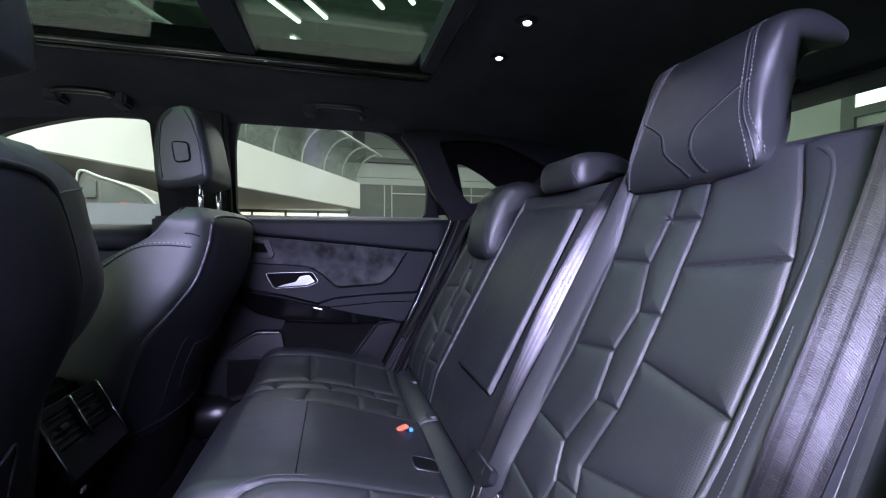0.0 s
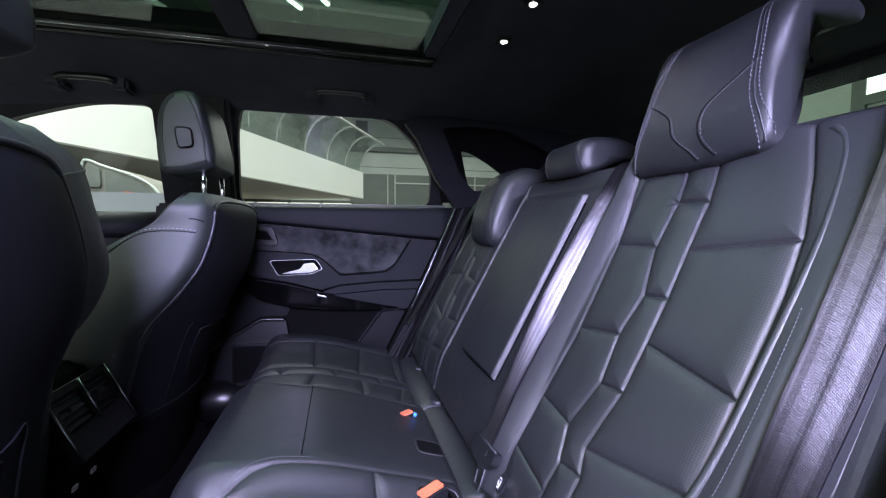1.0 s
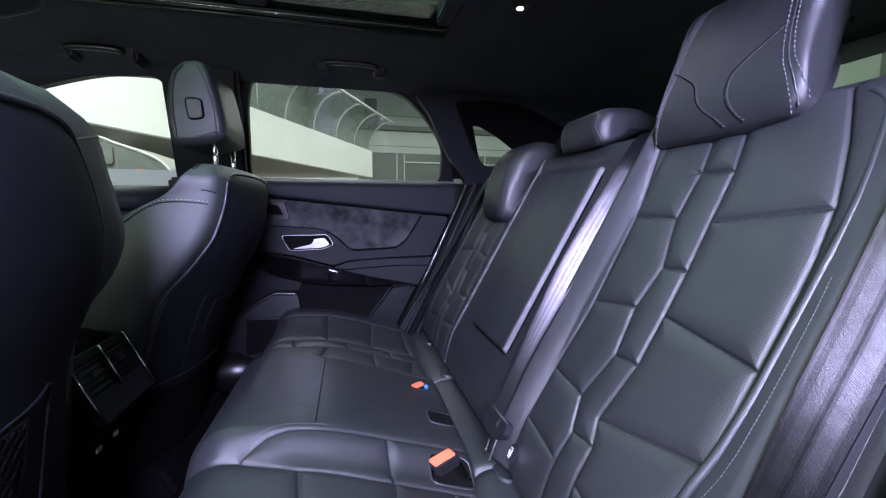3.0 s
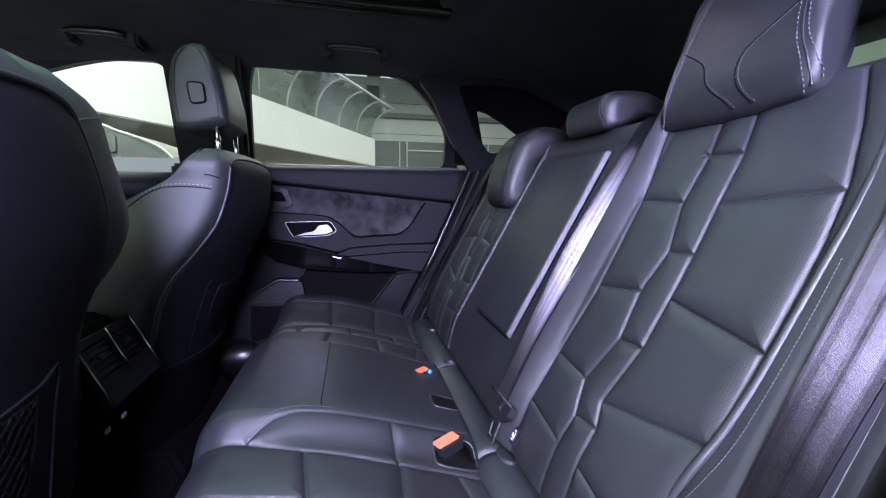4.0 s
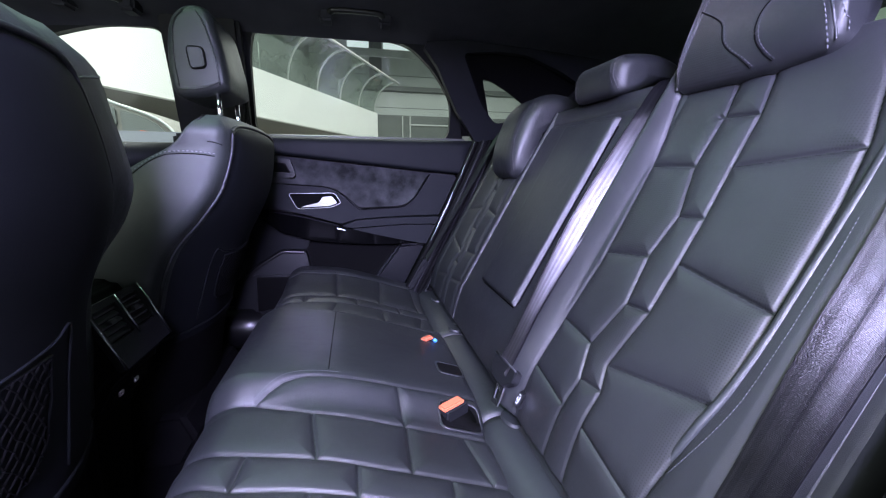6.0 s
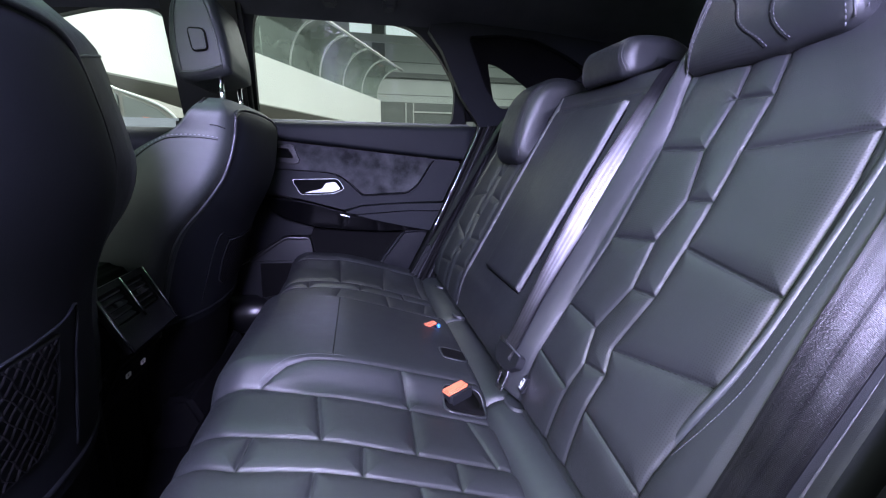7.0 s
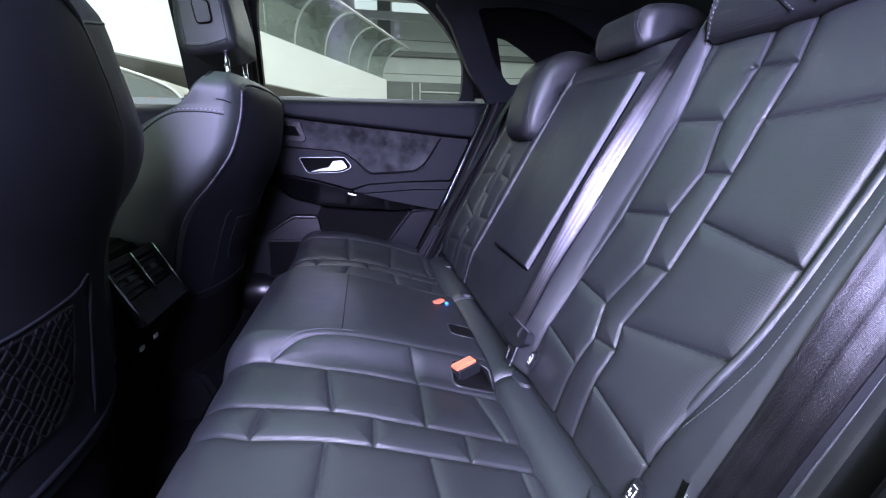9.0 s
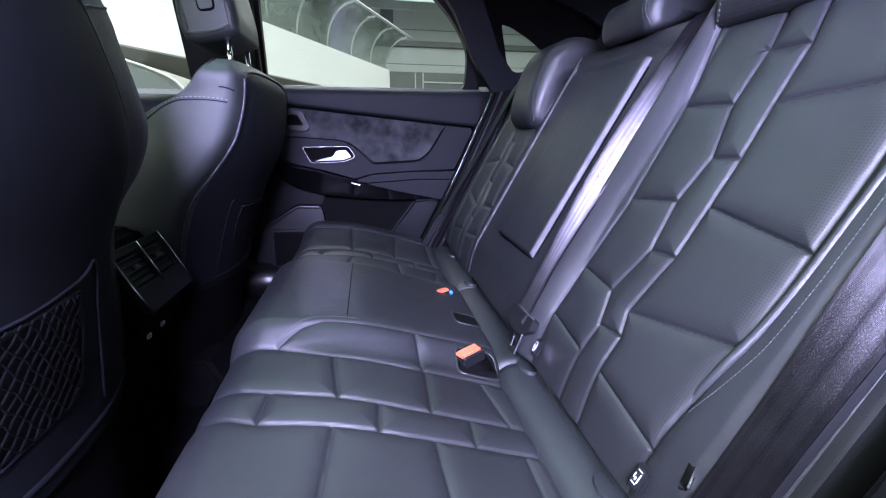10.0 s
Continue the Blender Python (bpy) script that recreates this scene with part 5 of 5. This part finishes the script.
FLAT = ((0.0, 0.0), (0.16, 0.120), (0.34, 0.183), (0.5, 0.193), (0.66, 0.183), (0.84, 0.120))


def ribbon(name, path, turns, width, mat, parent, weave, profile, thick=0.0012):
    """A strap along the path, turned about its length by turns, woven in fine cords along its length; weave gives each band of cords its shine."""
    rings, cord, sides = [], width / CORDS, len(profile)
    for p, turn in zip(path, turns):
        ring, across = [], Vector((0, math.cos(turn), 0)) - OUT * math.sin(turn)
        for k in range(CORDS):
            ring += [tuple(Vector(p) + across * (-width / 2 + (k + a) * cord) + OUT * (thick + rise * cord)) for a, rise in profile]
        ring += [tuple(Vector(p) + across * (width / 2) + OUT * thick), tuple(Vector(p) + across * (width / 2) - OUT * thick), tuple(Vector(p) - across * (width / 2) - OUT * thick)]
        rings.append(ring)
    ob = mesh_object(name, *loft(rings), mat, parent, "", False)
    for m in (BELT_MIXED, BELT_SHINY):
        ob.data.materials.append(m)
    n = len(rings[0])
    for f in ob.data.polygons[:n * (len(rings) - 1)]:
        k = f.index % n
        f.material_index = int(weave[k // sides * len(weave) // CORDS]) if k < CORDS * sides else 0
    return ob


def on_back(y, s, h=0.0):
    return FOOT + SLOPE * s + OUT * h + Vector((0, y, 0))


def belt(points, width, label, weave="011221122112211100", profile=STEEP, twist=0.0):
    """A belt down the backrest; twist: how far its lower part turns to the far side, in degrees."""
    path = curve_through([on_back(*p) for p in points], 6)
    top = thing("seat_belt", path[-1], label, "seat belt", "rear seat belts")
    turns = [radians(twist) * min(max((0.36 - (p - FOOT).dot(SLOPE)) / 0.16, 0.0), 1.0) for p in path]
    ribbon("strap", path, turns, width, BELT, top, weave, profile)
    return top


centre_belt = belt([(-0.176, 0.70, -0.045), (-0.178, 0.672, -0.004), (-0.180, 0.645, 0.010), (-0.183, 0.60, 0.0155), (-0.183, 0.55, 0.0185), (-0.181, 0.42, 0.0245), (-0.183, 0.25, 0.026), (-0.190, 0.12, 0.023), (-0.193, 0.085, 0.024)], 0.070, "black belt webbing over the middle of the backrest", twist=13.0)
tongue = part("tongue", slab([tuple(on_back(y, s, 0.031)) for y, s in rounded([(-0.158, 0.098), (-0.245, 0.104), (-0.250, 0.086), (-0.225, 0.066), (-0.185, 0.064), (-0.160, 0.078)], 0.006, 3)], tuple(OUT * -0.014), 0.003), PLASTIC, centre_belt)
tube("tongue_edge", [tuple(on_back(y, s, 0.032)) for y, s in ((-0.160, 0.099), (-0.246, 0.105))], 0.002, SATIN_BLACK, tongue, "", 6)
part("tongue_plate", holed([(-0.200, 0.068), (-0.228, 0.070), (-0.238, 0.036), (-0.214, 0.032)], [[(-0.209, 0.058), (-0.222, 0.059), (-0.229, 0.042), (-0.216, 0.040)]], lambda y, s: on_back(y, s, 0.026), tuple(OUT * -0.003)), SATIN, tongue, "steel tongue plate")
near_belt = belt([(-0.582, 0.80, 0.038), (-0.587, 0.60, 0.0185), (-0.589, 0.42, 0.012), (-0.590, 0.28, 0.013), (-0.592, 0.10, 0.012), (-0.594, -0.05, 0.007)], 0.05, "shiny black belt webbing beside the near bolster", "001222210122221121", FLAT, 12.0)
part("tongue", slab([tuple(on_back(y, s, 0.009)) for y, s in ((-0.545, 0.128), (-0.558, 0.122), (-0.563, 0.098), (-0.553, 0.096))], tuple(OUT * -0.006), 0.002), CHROME, near_belt, "steel tongue of the belt")
part("belt_slot", slab([tuple(on_back(y, s, 0.005)) for y, s in ((-0.532, 0.135), (-0.543, 0.138), (-0.562, 0.095), (-0.552, 0.088))], tuple(OUT * -0.012), 0.002), RUBBER, near_belt, "black slot for the belt tongue")
far_belt = belt([(0.585, 0.68, 0.0), (0.59, 0.60, 0.022), (0.60, 0.42, 0.024), (0.605, 0.20, 0.03), (0.60, 0.08, 0.04)], 0.05, "black belt webbing beside the far bolster")
part("anchor", slab([tuple(on_back(y, s, 0.05)) for y, s in ((0.575, 0.11), (0.62, 0.11), (0.625, 0.0), (0.585, -0.02))], tuple(OUT * -0.02), 0.006), PLASTIC, far_belt)


def buckle(x, y, z, turn, label, cap, long=0.062, slim=1.0):
    top = thing("belt_buckle", (x, y, z), label, "belt buckle", "belt buckles")
    m = Matrix.Translation((x, y, z)) @ Euler((0, radians(-4), radians(turn))).to_matrix().to_4x4()
    bm = block(-long / 2, long / 2, -0.017 * slim, 0.017 * slim, -0.02, 0.006, 0.005, 3)
    bm.transform(m)
    part("housing", bm, PLASTIC, top)
    bm = block(-long / 2 - 0.002, long / 2 - 0.008, -0.0125 * slim, 0.0125 * slim, 0.002, 0.010, 0.003, 2)
    bm.transform(m)
    part("release_button", bm, cap, top, "orange release button")
    return top, m


buckle(-0.108, -0.181, 0.677, 27, "belt buckle with an orange release button", ORANGE, 0.052, 0.82)
buckle(-0.078, -0.052, 0.661, 15, "black belt buckle sunk between the cushions", RED, 0.036)
top, m = buckle(-0.106, 0.098, 0.680, 27, "belt buckle with an orange button and blue cap", ORANGE, 0.040, 0.72)
bm = bmesh.new()
bmesh.ops.create_uvsphere(bm, u_segments=12, v_segments=6, radius=0.0055, matrix=m @ Matrix.Translation((0.013, -0.011, 0.0)))
part("blue_cap", bm, BLUE, top, "round blue cap", True)


def buckle_well(x, y, long):
    """A near-black skin on the cushion, in place of the shaded slot that holds a buckle."""
    ring = [(x + a, y + b) for a, b in oval(0, 0, long, 0.024, 5.0, 40)]
    lay = lambda k, h: [tuple(cushion_place(np.array(x + (a - x) * k), np.array(y + (b - y) * k), np.array(h))) for a, b in ring]
    mesh_object("buckle_well", *loft([lay(1.0, 0.0005), lay(0.9, 0.001), lay(0.4, 0.001)]), SHADE_BLACK, cushion_body, "dark slot for a buckle")
    tube("well_rim", lay(1.03, -0.0005), 0.0026, LEATHER, cushion_body, "", 6, True)


def anchor_mark(y):
    top = thing("child_seat_mark", on_back(y, 0.05, 0.0), "small black tag with a white child seat symbol", "tag", "child seat tags")
    part("tag", slab([tuple(on_back(y + a * 0.62, 0.066 + b * 0.72, 0.0045)) for a, b in ((-0.014, -0.02), (0.014, -0.02), (0.014, 0.02), (-0.014, 0.02))], tuple(OUT * -0.01), 0.003), PLASTIC, top)
    for a, b, w, h in ((0.0, 0.012, 0.014, 0.002), (0.0, -0.012, 0.014, 0.002), (-0.006, 0.0, 0.002, 0.024), (0.006, 0.0, 0.002, 0.012), (0.001, -0.004, 0.003, 0.008)):
        part("white_bar", slab([tuple(on_back(y + (a + i * w * 0.40) * 0.52, 0.066 + (b + j * h * 0.36) * 0.62, 0.0058)) for i, j in ((-1, -1), (1, -1), (1, 1), (-1, 1))], tuple(OUT * -0.001)), WHITE_MARK, top)


buckle_well(-0.098, -0.19, 0.036)
buckle_well(-0.085, -0.045, 0.026)
anchor_mark(-0.249)
anchor_mark(-0.515)


# ---- centre console ----
def console():
    top = thing("centre_console", (-0.95, -0.013, 0.38), "black centre console with rear air vents", "console")
    face = lambda y, d, h=0.0: (-0.697 + 0.425 * d + 0.905 * h, y * 1.096 - 0.0185, 0.862 - 0.905 * d + 0.425 * h)
    # near-black puts the near seat's shadow into the box's colour
    part("box", slab([(-1.35, -0.122, 0.38), (-1.35, -0.122, 0.86), (-0.80, -0.122, 0.885), (-0.723, -0.122, 0.878), (-0.703, -0.122, 0.86), (-0.649, -0.122, 0.752), (-0.677, -0.122, 0.718), (-0.681, -0.122, 0.69), (-0.72, -0.122, 0.64), (-0.74, -0.122, 0.38)], (0, 0.175, 0), 0.012, 3), SHADE_BLACK, top)
    vent = part("vent_frame", holed([(-0.088, 0.0), (0.058, 0.0), (0.058, 0.115), (-0.088, 0.115)], [[(-0.078, 0.012), (-0.018, 0.012), (-0.018, 0.07), (-0.078, 0.07)], [(-0.008, 0.012), (0.05, 0.012), (0.05, 0.07), (-0.008, 0.07)]], lambda y, d: face(y, d, 0.012), (-0.010, 0, -0.004)), PLASTIC, top)
    for y0, y1 in ((-0.076, -0.02), (-0.006, 0.048)):
        for k in range(5):
            d = 0.018 + k * 0.0115
            part("slat", slab([face(y0, d, 0.009), face(y1, d, 0.009), face(y1, d + 0.003, 0.0075), face(y0, d + 0.003, 0.0075)], (-0.008, 0, 0.004)), SATIN_BLACK, vent)
        part("thumb_slider", slab([face((y0 + y1) / 2 - 0.008, 0.034, 0.014), face((y0 + y1) / 2 + 0.008, 0.034, 0.014), face((y0 + y1) / 2 + 0.008, 0.042, 0.014), face((y0 + y1) / 2 - 0.008, 0.042, 0.014)], (-0.006, 0, -0.002), 0.001), SATIN_BLACK, vent)
    for y, d0, d1 in ((-0.090, 0.0, 0.115), (-0.013, 0.0, 0.078), (0.058, 0.0, 0.115)):
        tube("chrome_bar", [face(y, d0, 0.015), face(y, d1, 0.015)], 0.0021, SATIN, vent, "thin chrome bar")
    part("socket_panel", slab([(-0.672, -0.10, 0.717), (-0.672, 0.03, 0.717), (-0.676, 0.03, 0.688), (-0.676, -0.10, 0.688)], (-0.012, 0, 0), 0.002), RUBBER, top)
    for y in (-0.073, -0.023):
        part("socket_ring", holed([(-0.006, -0.004), (0.006, -0.004), (0.006, 0.004), (-0.006, 0.004)], [[(-0.0045, -0.0026), (0.0045, -0.0026), (0.0045, 0.0026), (-0.0045, 0.0026)]], lambda a, b, y=y: (-0.671 + b * 0.14, y + a, 0.703 + b), (-0.004, 0, 0)), WHITE_MARK, top, "white socket outline")


console()


# ---- near side ----
structure("trim", slab([tuple(on_back(y, t, h)) for y, t, h in ((-0.634, -0.35, -0.022), (-0.634, 0.95, -0.022), (-0.70, 0.95, -0.008), (-0.70, -0.35, -0.008))], (0.10, 0, -0.02), 0.006), SHELL, "moulded black trim beside the near bolster")
structure("trim", slab([tuple(on_back(y, t, h)) for y, t, h in ((-0.69, -0.35, 0.0), (-0.69, 0.95, 0.0), (-0.76, 0.95, 0.0), (-0.76, -0.35, 0.0))], (0.12, 0, -0.03), 0.012), RUBBER, "black pillar trim at the near door opening")
tagged(tube("trim", [tuple(on_back(-0.662, t, -0.0135)) for t in np.linspace(-0.3, 0.9, 12)], 0.0016, RUBBER, None, "dark seam in the near trim"), kind="structure")
structure("wall_near_quarter", slab([(0.30, -0.72, 0.45), (0.30, -0.72, 1.56), (1.1, -0.72, 1.5), (1.1, -0.72, 0.45)], (0, -0.1, 0), 0.01), PLASTIC, "black rear quarter of the near side")
# out of view; added to shade the lower near belt and bolster
structure("wall_near_blocker", slab([(-0.16, -0.77, 0.40), (-0.14, -0.77, 0.80), (-0.06, -0.77, 0.95), (0.06, -0.77, 1.05), (0.22, -0.77, 1.12), (0.45, -0.77, 1.14), (0.45, -0.77, 0.40)], (0, -0.09, 0), 0.02, 3), PLASTIC, "unseen black block at the near door opening, added to shade the near belt")
structure("wall_near_sill", block(-1.6, 0.4, -0.9, -0.76, 0.25, 0.45, 0.01), PLASTIC, "black sill of the open near door")
# tail end: parcel shelf, tailgate frame and glass
structure("shelf", block(0.42, 1.05, -0.70, 0.70, 1.02, 1.06, 0.01), CARPET, "black parcel shelf behind the bench")
structure("wall_tailgate", block(1.05, 1.12, -0.75, 0.75, 0.38, 1.15, 0.01), PLASTIC, "black tailgate lining")
structure("window_4", slab([(1.09, -0.66, 1.13), (1.09, 0.66, 1.13), (1.0, 0.60, 1.54), (1.0, -0.60, 1.54)], (0.004, 0, 0)), REAR_GLASS, "green tinted tailgate window")
for y in (-0.74, 0.62):
    structure("trim", slab([(1.05, y, 1.1), (1.12, y, 1.1), (1.03, y, 1.56), (0.96, y, 1.56)], (0, 0.12, 0), 0.01), PLASTIC, "black pillar of the tailgate")
structure("trim", block(0.98, 1.04, -0.74, 0.74, 1.532, 1.60, 0.006), HEADLINER, "black header above the tailgate window")
# windscreen end
structure("wall_dashboard", slab([(-1.75, -0.75, 0.4), (-1.75, -0.75, 1.0), (-2.1, -0.75, 1.08), (-2.3, -0.75, 1.0), (-2.3, -0.75, 0.4)], (0, 1.5, 0), 0.03), PLASTIC, "black dashboard")
structure("window_5", slab([(-2.3, -0.74, 1.05), (-2.3, 0.74, 1.05), (-1.45, 0.60, 1.58), (-1.45, -0.60, 1.58)], (0, 0, 0.005)), SIDE_GLASS, "windscreen")
